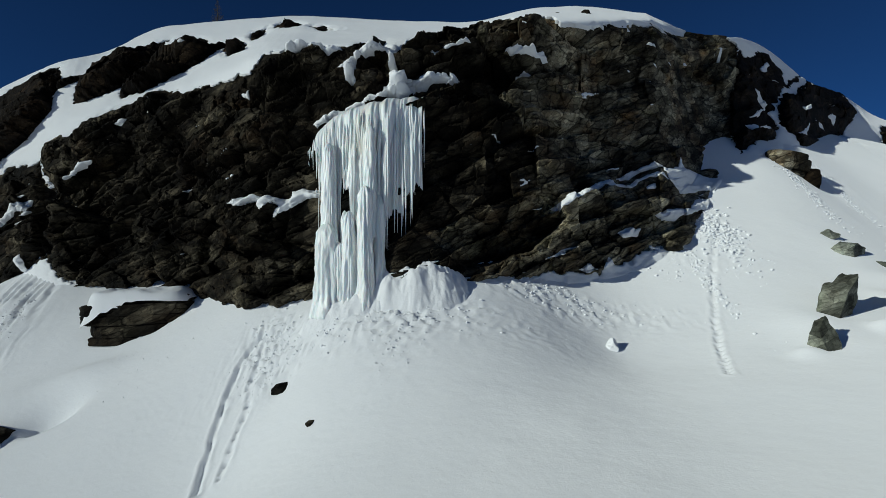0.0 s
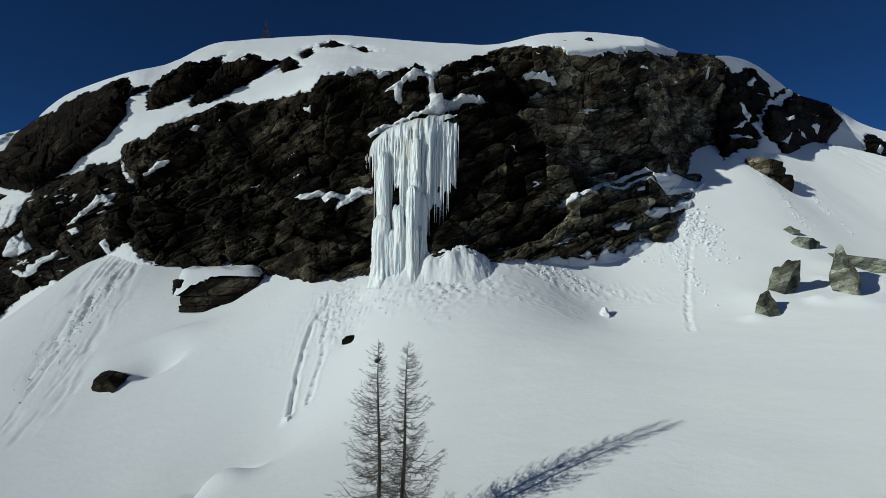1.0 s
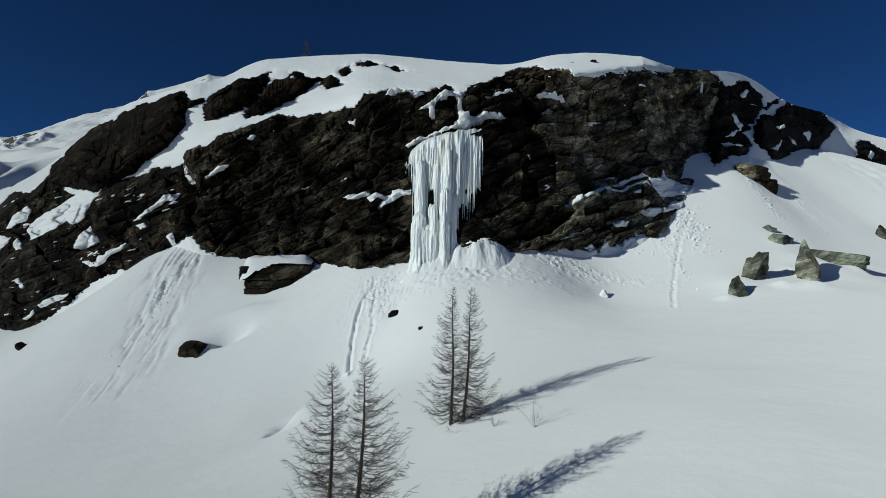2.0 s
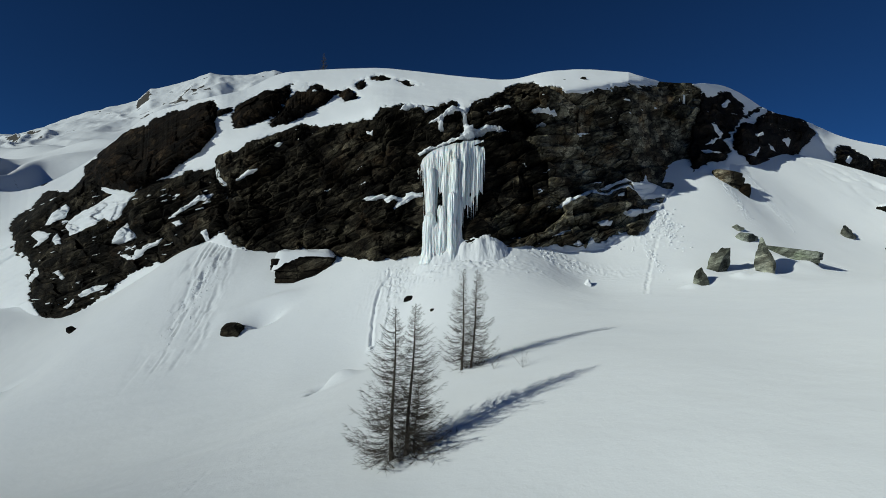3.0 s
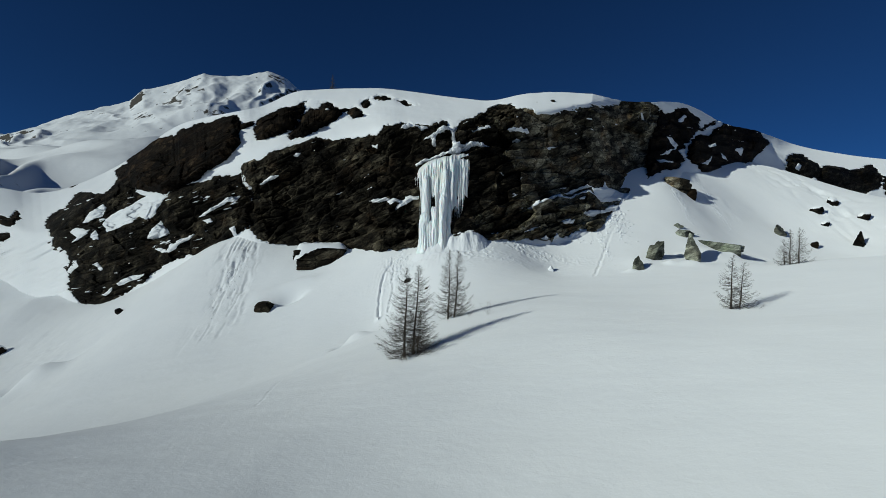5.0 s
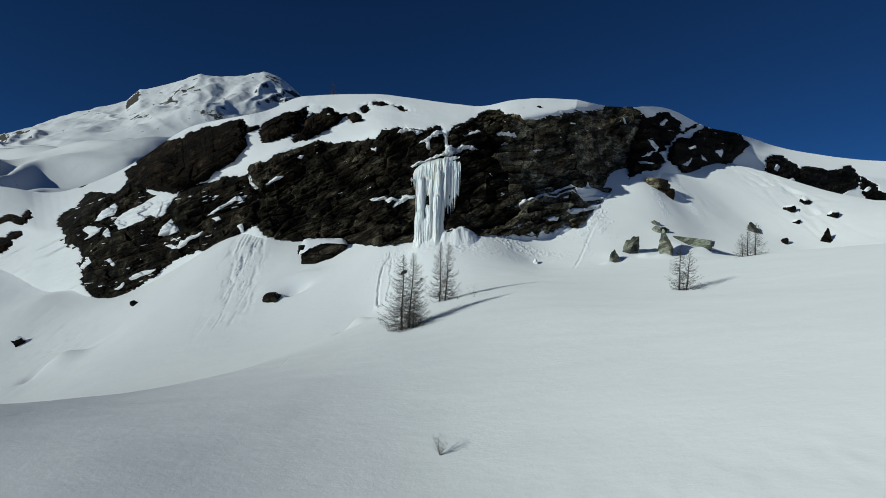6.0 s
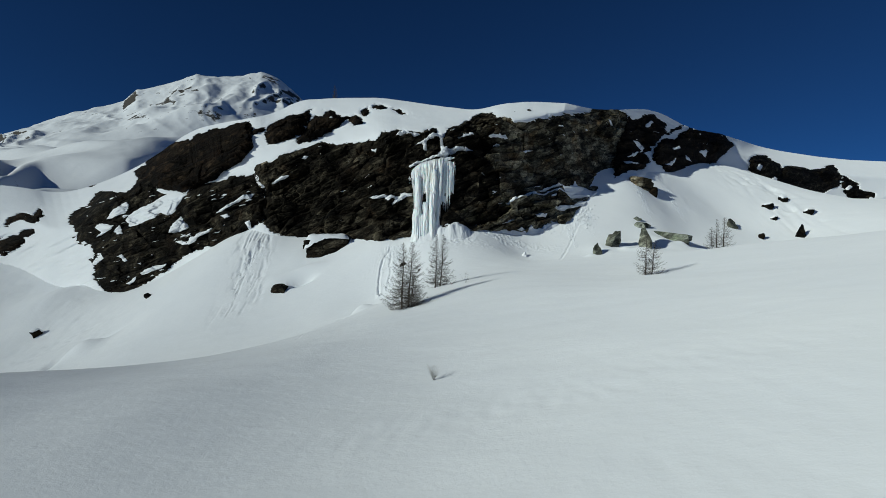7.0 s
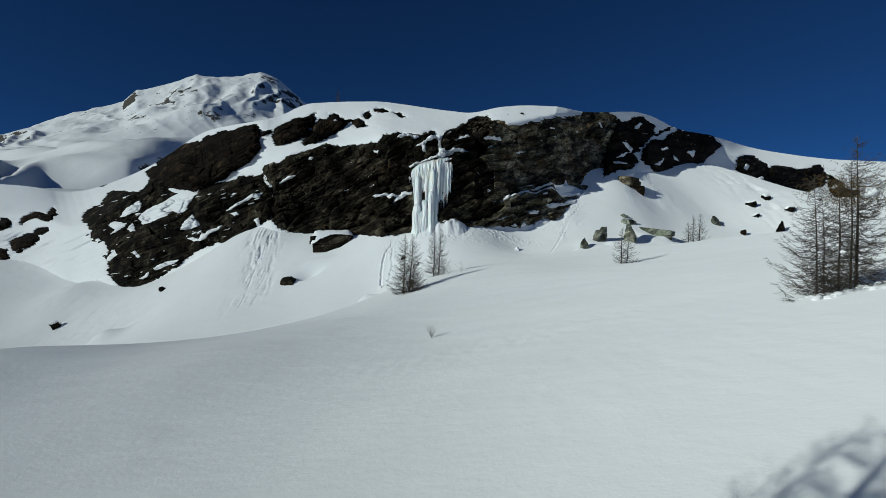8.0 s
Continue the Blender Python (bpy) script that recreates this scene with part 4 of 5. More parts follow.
def build_mountain():
    a = np.arange(-80, 30, 0.14)
    r = np.concatenate([np.linspace(255, 900, 110), np.linspace(910, 2300, 190), np.linspace(2310, 2900, 20)])
    aa, rr = np.meshgrid(a, r)
    x, y = HUB[0] + rr * np.sin(np.radians(aa)), HUB[1] + rr * np.cos(np.radians(aa))
    ra, rz = [k[0] for k in RIDGE], [k[1] for k in RIDGE]
    sharp = np.interp(aa, ra, rz)
    broad = sum(np.interp(aa + d, ra, rz) for d in np.linspace(-7, 7, 15)) / 15
    close = np.clip((rr - 1500) / 800, 0, 1) ** 2
    top = broad + (sharp - broad) * close
    f = np.clip((rr - 250) / (2300 - 250), 0, 1)
    # a near snow slope, gentle bowls above it, then the steep summit wall
    rise = np.interp(rr, [230, 290, 370, 480, 900, 1400, 1850, 2300], [-0.028, 0.004, 0.055, 0.085, 0.2, 0.42, 0.66, 1.0])
    z = top * rise
    z += 40 * np.clip(f * 3, 0.05, 1) * layers(x / 420, y / 420, 40, 3) * np.clip((1 - f) * 6, 0.08, 1)
    z += 42 * np.clip(f * 3, 0, 1) * grain(rr / 230 + 1.6 * grain(aa / 6, rr / 500, None, 60), aa / 9, None, 61) * np.clip((1 - f) * 6, 0, 1)
    steep = np.clip((f - 0.62) * 5, 0, 1)
    z += steep * 26 * (0.7 - np.abs(grain(aa / 1.5 + 1.5 * layers(x / 300, y / 300, 62, 3), rr / 1200, None, 8))) * np.clip((1 - f) * 9, 0.15, 1)
    z += (1 + 6 * steep) * layers(x / 75, y / 95, 48, 4) * np.clip(f * 8, 0.15, 1)
    z -= np.clip(rr - 2300, 0, 1e9) * 0.6
    z -= np.clip((aa + 44.5) / 14, 0, 1) * np.clip((900 - rr) / 500, 0, 1) * 90
    ob = sheet("mountain_backdrop", x, y, z, mountain_material())
    tagged(ob, "distant snow-covered mountain with a rocky summit ridge", "mountain", "", "structure")


build_mountain()


# ---- helpers for things ----
def part(name, me, material, parent, label=""):
    me.materials.append(material)
    ob = new(name, me)
    ob.parent = parent
    if label:
        ob["label"] = label
    return ob


def thing(name, at, label, category, group="", kind=""):
    ob = new(name)
    ob.location = at
    return tagged(ob, label, category, group, kind)


def tubes(name, lines, sides=3, smooth=True, caps=False):
    """One mesh of tapering tubes; each line is a list of (point, radius)."""
    verts, faces = [], []
    for line in lines:
        pts = [Vector(p) for p, _ in line]
        base = len(verts)
        for i, (p, (_, rad)) in enumerate(zip(pts, line)):
            way = (pts[min(i + 1, len(pts) - 1)] - pts[max(i - 1, 0)])
            way = way.normalized() if way.length > 1e-9 else Vector((0, 0, 1))
            side = way.cross(Vector((0.31, 0.17, 1.0) if abs(way.z) < 0.9 else (1, 0.2, 0))).normalized()
            other = way.cross(side)
            for k in range(sides):
                t = 2 * math.pi * k / sides
                verts.append(p + (side * math.cos(t) + other * math.sin(t)) * rad)
        for i in range(len(pts) - 1):
            for k in range(sides):
                a, b = base + i * sides + k, base + i * sides + (k + 1) % sides
                faces.append((a, b, b + sides, a + sides))
        if caps:
            faces.append(tuple(base + k for k in reversed(range(sides))))
            faces.append(tuple(base + (len(pts) - 1) * sides + k for k in range(sides)))
    me = bpy.data.meshes.new(name)
    me.from_pydata([tuple(v) for v in verts], [], faces)
    if smooth:
        me.polygons.foreach_set("use_smooth", np.full(len(me.polygons), True))
    return me


# ---- the frozen waterfall ----
def ice_material(name, tint, yellow):
    m, t, b = surface(name, 0.32, 0.5)
    v = place(t, (1.4, 1.4, 0.22))
    c = ramp(t, speckle(t, v, 1.1, 6, 0.6), [(0.3, tint), (0.6, (0.86, 0.89, 0.9))])
    warm = ramp(t, speckle(t, place(t), 0.25, 4), [(0.55, (0, 0, 0)), (0.75, (yellow, yellow, yellow))])
    t.links.new(blend(t, warm, c, (0.8, 0.76, 0.6)), b.inputs["Base Color"])
    b.inputs["Subsurface Weight"].default_value = 0.25
    b.inputs["Subsurface Radius"].default_value = (0.25, 0.4, 0.5)
    b.inputs["Subsurface Scale"].default_value = 0.5
    n = bump(t, speckle(t, place(t, (3, 3, 0.7)), 1.3, 6, 0.65), 0.5, 0.15)
    t.links.new(bump(t, speckle(t, place(t), 9, 4, 0.6), 0.25, 0.03, n), b.inputs["Normal"])
    return m


ICE = ice_material("milky_ice", (0.66, 0.73, 0.75), 0.3)
ICE_WHITE = ice_material("white_ice", (0.78, 0.83, 0.85), 0.5)


SPRAY = snow_material("spray_ice", 0.9, 0.3)


def frozen_waterfall():
    rnd = random.Random(4)
    fall = thing("frozen_waterfall", (-4.0, 38.5, 9.5), "tall frozen waterfall of white icicles hanging down the cliff", "icefall")
    o = Vector(fall.location)
    rim_x, rim_z = [-9.2, -8.6, -7.0, -5.8, -3.8, -2.2, -1.0, 0.4, 1.9], [25.8, 27.0, 28.1, 28.8, 29.4, 29.8, 29.8, 30.3, 30.4]
    low_x = [-9.3, -8.7, -8.2, -7.7, -7.2, -6.6, -6.0, -5.4, -4.8, -4.0, -3.2, -2.5, -2.0, -1.4, -0.8, -0.2, 0.5, 1.0, 1.5, 2.0]
    low_z = [24.3, 22.6, 22.0, 10.0, 9.8, 10.0, 9.8, 20.5, 17.0, 9.5, 9.3, 9.3, 14.5, 14.0, 16.5, 15.0, 15.4, 17.5, 20.0, 22.6]

    def rim(x):
        return float(np.interp(x, rim_x, rim_z))

    def low(x):
        return float(np.interp(x, low_x, low_z))

    # the sheet of ice behind the icicles
    def curtain_y(px, z, top):
        y = 38.4 + 0.055 * (px + 3.5) ** 2 + 0.3 * np.abs(grain(px / 0.5, z / 9, None, 72)) + 0.3 * layers(px / 1.7, z / 6, 73, 3)
        return y + 2.6 * np.exp(-np.clip(top - z, 0, 99) / 0.7) + 0.03 * (28 - z)

    xs, ks = np.linspace(-9.0, 2.0, 190), np.linspace(0, 1, 110)
    gx, gk = np.meshgrid(xs, ks)
    top = np.interp(gx, rim_x, rim_z) + 0.25 * layers(gx / 1.2, gx * 0, 70, 2)
    # thick curtain above, legs below
    hem = np.interp(gx, [-9.0, -7.9, -7.5, -5.9, -5.5, -4.7, -4.3, -2.4, -2.1, 0.4, 2.0], [24.8, 23.6, 13.0, 13.0, 22.0, 19.5, 12.0, 12.0, 18.0, 18.8, 22.0])
    hem = hem + 1.3 * layers(gx / 0.5, gx * 0, 71, 3)
    gz = top + (hem - top) * gk
    gy = curtain_y(gx, gz, top) - 0.25 * np.abs(grain(gx / 0.24, gz / 5, None, 74))
    ob = sheet("ice_curtain", gx - o.x, gy - o.y, gz - o.z, ICE_WHITE)
    ob.parent = fall
    # hanging icicles
    x = -9.1
    while x < 2.1:
        for layer in range(2):
            px = x + rnd.uniform(-0.25, 0.25)
            leg = -7.7 < px < -5.9 or -4.3 < px < -2.3
            crest = rim(px)
            top_z = crest - 0.7 - rnd.random() * (3.5 + 4.0 * layer)
            drop = max(low(px), 15.0 if leg else 0)
            end = top_z - (top_z - drop) * (rnd.uniform(0.8, 1.06) if layer == 0 and not leg else rnd.uniform(0.2, 0.85))
            fat = rnd.choice((0.06, 0.08, 0.1, 0.14, 0.2)) * rnd.uniform(0.8, 1.15)
            y = float(curtain_y(np.array(px), np.array(top_z - 1.0), np.array(crest))) - 0.12
            line = []
            for i in range(17):
                f = i / 16
                z = top_z + (end - top_z) * f
                w = fat * ((1 - f) ** 0.7 + 0.03) * min(1, 0.25 + f * 5) * (1 + 0.3 * noise.noise((px * 3, z * 1.1, layer * 7.7)))
                line.append(((px + 0.07 * noise.noise((px, z * 0.4, 3)) - o.x, y - 0.25 * min(f * 4, 1) + 0.1 * noise.noise((px * 2, z * 0.5, 9)) - o.y, z - o.z), max(w, 0.01)))
            part("icicle", tubes("icicle", [line], 7, True, True), ICE_WHITE if rnd.random() < 0.6 else ICE, fall)
        x += rnd.uniform(0.16, 0.4)
    # fluted shafts that stand on the snow
    shafts = ((-6.75, 38.0, 1.3, 0.9, 8.6, 17.4), (-7.4, 38.2, 0.65, 0.6, 8.8, 16.4), (-4.6, 37.7, 0.8, 0.75, 8.4, 18.5), (-3.1, 37.5, 0.85, 0.8, 8.2, 20.8),
              (-2.75, 38.1, 0.7, 0.6, 16.0, 26.6), (-6.7, 38.4, 0.8, 0.6, 14.5, 25.0), (-1.9, 38.2, 0.6, 0.5, 10.5, 20.0), (-5.6, 37.9, 0.75, 0.6, 8.6, 15.6),
              (-3.8, 37.9, 0.6, 0.5, 8.4, 16.6), (-5.2, 38.4, 0.5, 0.4, 8.6, 18.6))
    for n, (cx, cy, wx, wy, z0, z1) in enumerate(shafts):
        t, k = np.meshgrid(np.linspace(0, 2 * np.pi, 73), np.linspace(0, 1, 70))
        z = z0 + (z1 - z0) * k
        ring = 1.0 - 0.3 * k + 0.12 * np.exp(-k * 8)
        ring = ring * np.sqrt(np.clip((1 - k) * (z1 - z0) / 0.9, 0.0004, 1))
        c, d = np.cos(t), np.sin(t)
        flute = np.abs(grain(c * 4.2 + n * 9, d * 4.2, z * 0.16, 91))
        rad = ring * (1.08 - 0.38 * flute + 0.16 * grain(c * 2 + n * 5, d * 2, z * 0.55, 92) + 0.1 * layers(c * 5 + n * 3, d * 5 + z * 1.1, 93, 3))
        ob = sheet("ice_column", cx + wx * rad * c - o.x, cy + wy * rad * d - o.y, z - o.z, ICE_WHITE if n % 2 else ICE)
        ob.parent = fall
    # heaped spray ice at the foot
    u, w = np.meshgrid(np.linspace(-1.1, 1.1, 130), np.linspace(-1.1, 1.1, 100))
    for mx, my, sx, sy, h, seed in ((1.2, 39.3, 5.2, 3.0, 3.4, 81), (-4.9, 38.0, 4.6, 1.7, 1.9, 85)):
        px, py = mx + sx * u, my + sy * w
        d = np.sqrt(np.abs(u) ** 2.6 + np.abs(np.where(w > 0, w * 0.6, w)) ** 2.2)
        lump = h * np.clip(1 - d ** 2.7, -0.3, 1) * (1 - 0.55 * np.clip(u - 0.1, 0, 1))
        lump = lump + 0.4 * layers(px / 1.5, py / 1.5, seed, 3) + 0.1 * layers(px / 0.35, py / 0.35, seed + 1, 2)
        ob = sheet("ice_mound", px - o.x, py - o.y, ground_height(px, py) + lump - 0.25 - o.z, SPRAY)
        ob.parent = fall
        ob["label"] = "lumpy mound of spray ice"


frozen_waterfall()


# ---- boulders lying in the snow ----
def boulder_mesh(size, seed, cuts=11, rough=0.05, fine=4, boxy=0.2):
    """A broken block: a ball cut flat by random planes, with layered, rough faces. Its base lies at z = 0."""
    rnd = random.Random(seed)
    bm = bmesh.new()
    bmesh.ops.create_icosphere(bm, subdivisions=fine, radius=1.0)
    planes = []
    for _ in range(cuts):
        n = Vector((rnd.uniform(-1, 1), rnd.uniform(-1, 1), rnd.uniform(-0.5, 0.9))).normalized()
        planes.append((n, rnd.uniform(0.42, 0.72)))
    for v in bm.verts:
        v.co /= max(abs(v.co.x), abs(v.co.y), abs(v.co.z)) ** boxy
        for _ in range(2):
            for n, d in planes:
                over = v.co.dot(n) - d
                if over > 0:
                    v.co -= n * over
        k = noise.fractal(v.co * 3.0 + Vector((seed, 0, 0)), 0.8, 2.1, 4) * rough
        layer = 0.03 * math.floor(noise.noise(Vector((v.co.x * 0.8, v.co.y * 0.8, v.co.z * 5.0 + seed))) * 3)
        v.co += v.co.normalized() * (k + layer)
        v.co *= 1.45
        v.co = Vector((v.co.x * size[0], v.co.y * size[1], (v.co.z + 0.55) * size[2]))
    me = bpy.data.meshes.new("boulder")
    bm.to_mesh(me)
    bm.free()
    return me


def slab_mesh(size, layers_n, seed):
    """Plates of schist lying on one another, with ragged rims; its base lies at z = 0."""
    rnd = random.Random(seed)
    bm = bmesh.new()
    z = -0.25 * size[2]
    each = 1.5 * size[2] / layers_n
    for n in range(layers_n):
        thick = each * rnd.uniform(0.75, 1.3)
        grow = 1.0 - 0.07 * abs(n - layers_n * 0.45) - rnd.uniform(0, 0.07)
        shift = Vector((rnd.uniform(-0.06, 0.06) * size[0], rnd.uniform(-0.08, 0.08) * size[1], 0))
        count = 26
        rim = []
        for i in range(count):
            t = 2 * math.pi * (i + rnd.uniform(-0.3, 0.3)) / count
            c, d = math.cos(t), math.sin(t)
            k = grow * rnd.uniform(0.9, 1.05) / (abs(c) ** 3.2 + abs(d) ** 3.2) ** (1 / 3.2)
            rim.append(Vector((c * k * size[0], d * k * size[1], 0)) + shift)
        rows = []
        for f, inset in ((0.0, 0.03), (0.15, 0.0), (0.5, rnd.uniform(-0.015, 0.02)), (0.86, 0.0), (1.0, 0.05)):
            rows.append([bm.verts.new(p * (1 - inset) + Vector((0, 0, z + thick * f + 0.1 * each * noise.noise(p * 0.9 + Vector((0, 0, n)))))) for p in rim])
        for a, b in zip(rows, rows[1:]):
            for i in range(count):
                bm.faces.new((a[i], a[(i + 1) % count], b[(i + 1) % count], b[i]))
        bm.faces.new(rows[-1])
        bm.faces.new(list(reversed(rows[0])))
        z += thick * 0.97
    me = bpy.data.meshes.new("slab")
    bm.to_mesh(me)
    bm.free()
    return me, z


def drape_mesh(size, top, thick, seed):
    """A blanket of snow over a flat-topped block, hanging lower on its west and south-west side."""
    u, w = np.meshgrid(np.linspace(-1, 1, 70), np.linspace(-1, 1, 40))
    d = (np.abs(u) ** 4 + np.abs(w) ** 4) ** 0.25
    x = u * size[0] * 0.88
    y = w * size[1] * 0.93
    hang = 0.5 + 2.6 * np.clip(0.1 - u * 0.9 + 0.3 * layers(u * 2, w * 1.5, seed, 3), 0, 1) * np.clip(0.3 - w, 0.1, 1)
    z = top + thick * np.clip(1 - d ** 5, -0.3, 1) * (0.8 + 0.25 * layers(x / 2.2, y / 2.2, seed, 3)) - hang * np.clip((d - 0.82) / 0.18, 0, 1) ** 1.5
    keep = d[:-1, :-1] < 1.1 + 0.05 * layers(u[:-1, :-1] * 4, w[:-1, :-1] * 3, seed + 2, 2)
    return x, y, z, keep


def cap_mesh(size, seed, thick):
    """Snow lying on a boulder: the upward side of the same block, grown, reaching lower on its west side."""
    src = boulder_mesh(size, seed)
    bm = bmesh.new()
    bm.from_mesh(src)
    bm.normal_update()
    gone = []
    for f in bm.faces:
        p = f.calc_center_median()
        high = p.z / size[2] + 0.14 * noise.noise(p * 0.5) - 0.22 * p.x / size[0]
        if not (high > 0.62 and f.normal.z > 0.2):
            gone.append(f)
    bmesh.ops.delete(bm, geom=gone, context="FACES")
    for _ in range(2):
        bmesh.ops.smooth_vert(bm, verts=bm.verts, factor=0.5, use_axis_x=True, use_axis_y=True, use_axis_z=True)
    bm.normal_update()
    edge = {v for e in bm.edges if e.is_boundary for v in e.verts}
    for v in bm.verts:
        if v in edge:
            v.co -= Vector((0, 0, 0.05))
        else:
            v.co += (Vector((0, 0, 0.8)) + v.normal * 0.35) * thick * (0.8 + 0.45 * noise.noise(v.co * 0.8))
    for f in bm.faces:
        f.smooth = True
    me = bpy.data.meshes.new("snow_cap")
    bm.to_mesh(me)
    bm.free()
    return me


def ground_z(x, y):
    return float(ground_height(np.array([float(x)]), np.array([float(y)]))[0])


BOULDERS = [  # east, north, half sizes, turn, tilt, seed, material, snow thickness, sunk, label
    ((-31.4, 49.0), (6.6, 3.2, 3.7), 8, -2, 3, ROCK_WEST, 1.0, 1.3, "huge dark boulder with a thick snow cap below the cliff"),
    ((-40.6, 40.0), (2.3, 1.6, 1.25), 0, 4, 8, ROCK_WEST, 0.0, 0.7, "dark flat boulder half buried in the steep snow"),
    ((40.9, 41.2), (1.6, 1.35, 3.2), 15, 8, 12, ROCK_GREEN, 0.0, 0.6, "tall grey-green angular boulder standing in the snow"),
    ((36.0, 35.0), (0.95, 0.9, 1.9), -20, -6, 13, ROCK_GREEN, 0.0, 0.5, "grey-green pointed boulder in the snow"),
    ((50.2, 43.5), (1.45, 1.2, 3.3), 30, -5, 16, ROCK_GREEN, 0.0, 0.6, "tall grey-green boulder leaning on a slab in the snow"),
    ((61.3, 54.8), (5.5, 2.4, 2.0), -28, 8, 21, ROCK_GREEN, 0.0, 0.8, "long flat grey schist slab lying in the snow"),
    ((54.2, 56.2), (1.9, 1.1, 0.9), 5, 3, 24, ROCK_GREEN, 0.0, 0.3, "flat grey stone lying in the snow slope"),
    ((53.6, 58.8), (1.1, 0.7, 0.6), 0, 0, 25, ROCK_GREEN, 0.0, 0.2, "small grey stone lying in the snow slope"),
    ((95.4, 87.2), (2.1, 1.5, 1.7), 20, 10, 27, ROCK_GREEN, 0.0, 0.5, "brown angular stone on the far snow slope"),
    ((103.0, 83.0), (1.3, 1.0, 1.0), 0, 0, 28, ROCK_SHADED, 0.0, 0.3, "small dark stone on the far snow slope"),
    ((116.5, 84.5), (1.5, 1.2, 2.3), 0, 5, 31, ROCK_BROWN, 0.0, 0.5, "dark pointed rock with a snow skirt"),
    ((62.3, 80.3), (4.3, 1.9, 2.3), 14, 6, 35, ROCK, 0.0, 1.0, "brown crumbling rock outcrop in the snow below the recess"),
    ((66.6, 80.8), (1.3, 1.1, 1.7), -15, 0, 36, ROCK_SHADED, 0.0, 0.8, "dark rock spur below the crumbling outcrop"),
    ((-86.0, 59.0), (1.0, 0.6, 0.7), 0, 0, 41, ROCK_SHADED, 0.0, 0.2, "small dark stone in the lower snow slope"),
    ((-154.5, 113.0), (4.0, 2.6, 2.6), 10, 0, 66, ROCK_SHADED, 0.0, 0.8, "dark rock in the snow beside the buttress"),
    ((116.5, 102.0), (1.6, 1.2, 1.2), 10, 0, 71, ROCK_BROWN, 0.35, 0.3, "dark stone with snow on the far slope"),
    ((115.0, 95.4), (1.3, 1.0, 1.0), 40, 0, 72, ROCK_BROWN, 0.35, 0.3, "small dark stone with snow on the far slope"),
    ((126.0, 108.0), (2.0, 1.4, 1.4), 70, 0, 73, ROCK_BROWN, 0.35, 0.4, "dark snowy stone on the far slope"),
    ((129.0, 99.0), (1.6, 1.2, 1.3), 20, 0, 74, ROCK_BROWN, 0.35, 0.3, "dark snowy stone low on the far slope"),
    ((-9.6, 33.5), (0.6, 0.5, 0.55), 0, 0, 44, ROCK_WEST, 0.0, 0.25, "small stone in a snow hollow beside the tracks"),
    ((-5.3, 28.3), (0.25, 0.22, 0.24), 20, 0, 81, ROCK_BROWN, 0.0, 0.08, "small dark stone lying on open snow"),
    ((-129.0, 71.0), (1.6, 1.0, 1.2), 30, 0, 83, ROCK_SHADED, 0.4, 0.3, "dark stone in a drift below the buttress"),
    ((19.4, 38.0), (0.5, 0.5, 0.6), 0, 0, 46, SNOW, 0.0, 0.2, "rolled snowball lying on the slope"),
]


def boulders():
    for (x, y), size, turn, tilt, seed, material, snow, sunk, label in BOULDERS:
        ob = thing("boulder" if material is not SNOW else "snowball", (x, y, ground_z(x, y) - sunk), label, "rock" if material is not SNOW else "snow")
        ob.rotation_euler = (0, radians(tilt), radians(turn))
        if size[0] > 4.2:
            me, top = slab_mesh(size, 5 if snow else 4, seed)
            part("stone", me, material, ob)
            if snow:
                cx, cy, cz, keep = drape_mesh(size, top, snow, seed)
                cap = sheet("snow_cap", cx, cy, cz, SNOW_SOFT, keep)
                cap.parent = ob
                cap["label"] = "smooth snow blanket"
            continue
        part("stone" if material is not SNOW else "ball", boulder_mesh(size, seed), material, ob)
        if snow:
            part("snow_cap", cap_mesh(size, seed, snow), SNOW_SOFT, ob, "smooth snow cap")
    # flat stones showing through the snow on the hilltop
    for x, y, z, long, seed in ((21.0, 60.3, 47.1, 1.1, 91), (19.2, 59.6, 46.9, 0.8, 92), (23.2, 61.2, 48.2, 0.9, 93)):
        ob = thing("boulder", (x, y, z - 0.25), "flat dark stone showing through the hilltop snow", "rock")
        part("stone", boulder_mesh((long, 0.6, 0.45), seed, fine=3), ROCK_BROWN, ob)


boulders()


# ---- bare larches ----
def bark_material():
    m, t, b = surface("larch_bark", 0.9, 0.1)
    t.links.new(ramp(t, speckle(t, place(t, (1, 1, 0.3)), 6, 6, 0.7), [(0.3, (0.035, 0.03, 0.026)), (0.7, (0.13, 0.112, 0.096))]), b.inputs["Base Color"])
    t.links.new(bump(t, speckle(t, place(t, (1, 1, 0.25)), 12, 5), 0.8, 0.03), b.inputs["Normal"])
    return m


def twig_material(name, a, c):
    m, t, b = surface(name, 0.9, 0.1)
    t.links.new(ramp(t, speckle(t, place(t), 1.5, 4), [(0.35, a), (0.65, c)]), b.inputs["Base Color"])
    return m


BARK = bark_material()
TWIG = twig_material("larch_twigs", (0.055, 0.048, 0.041), (0.135, 0.117, 0.098))
DRY = twig_material("dry_brush", (0.12, 0.08, 0.035), (0.2, 0.14, 0.06))


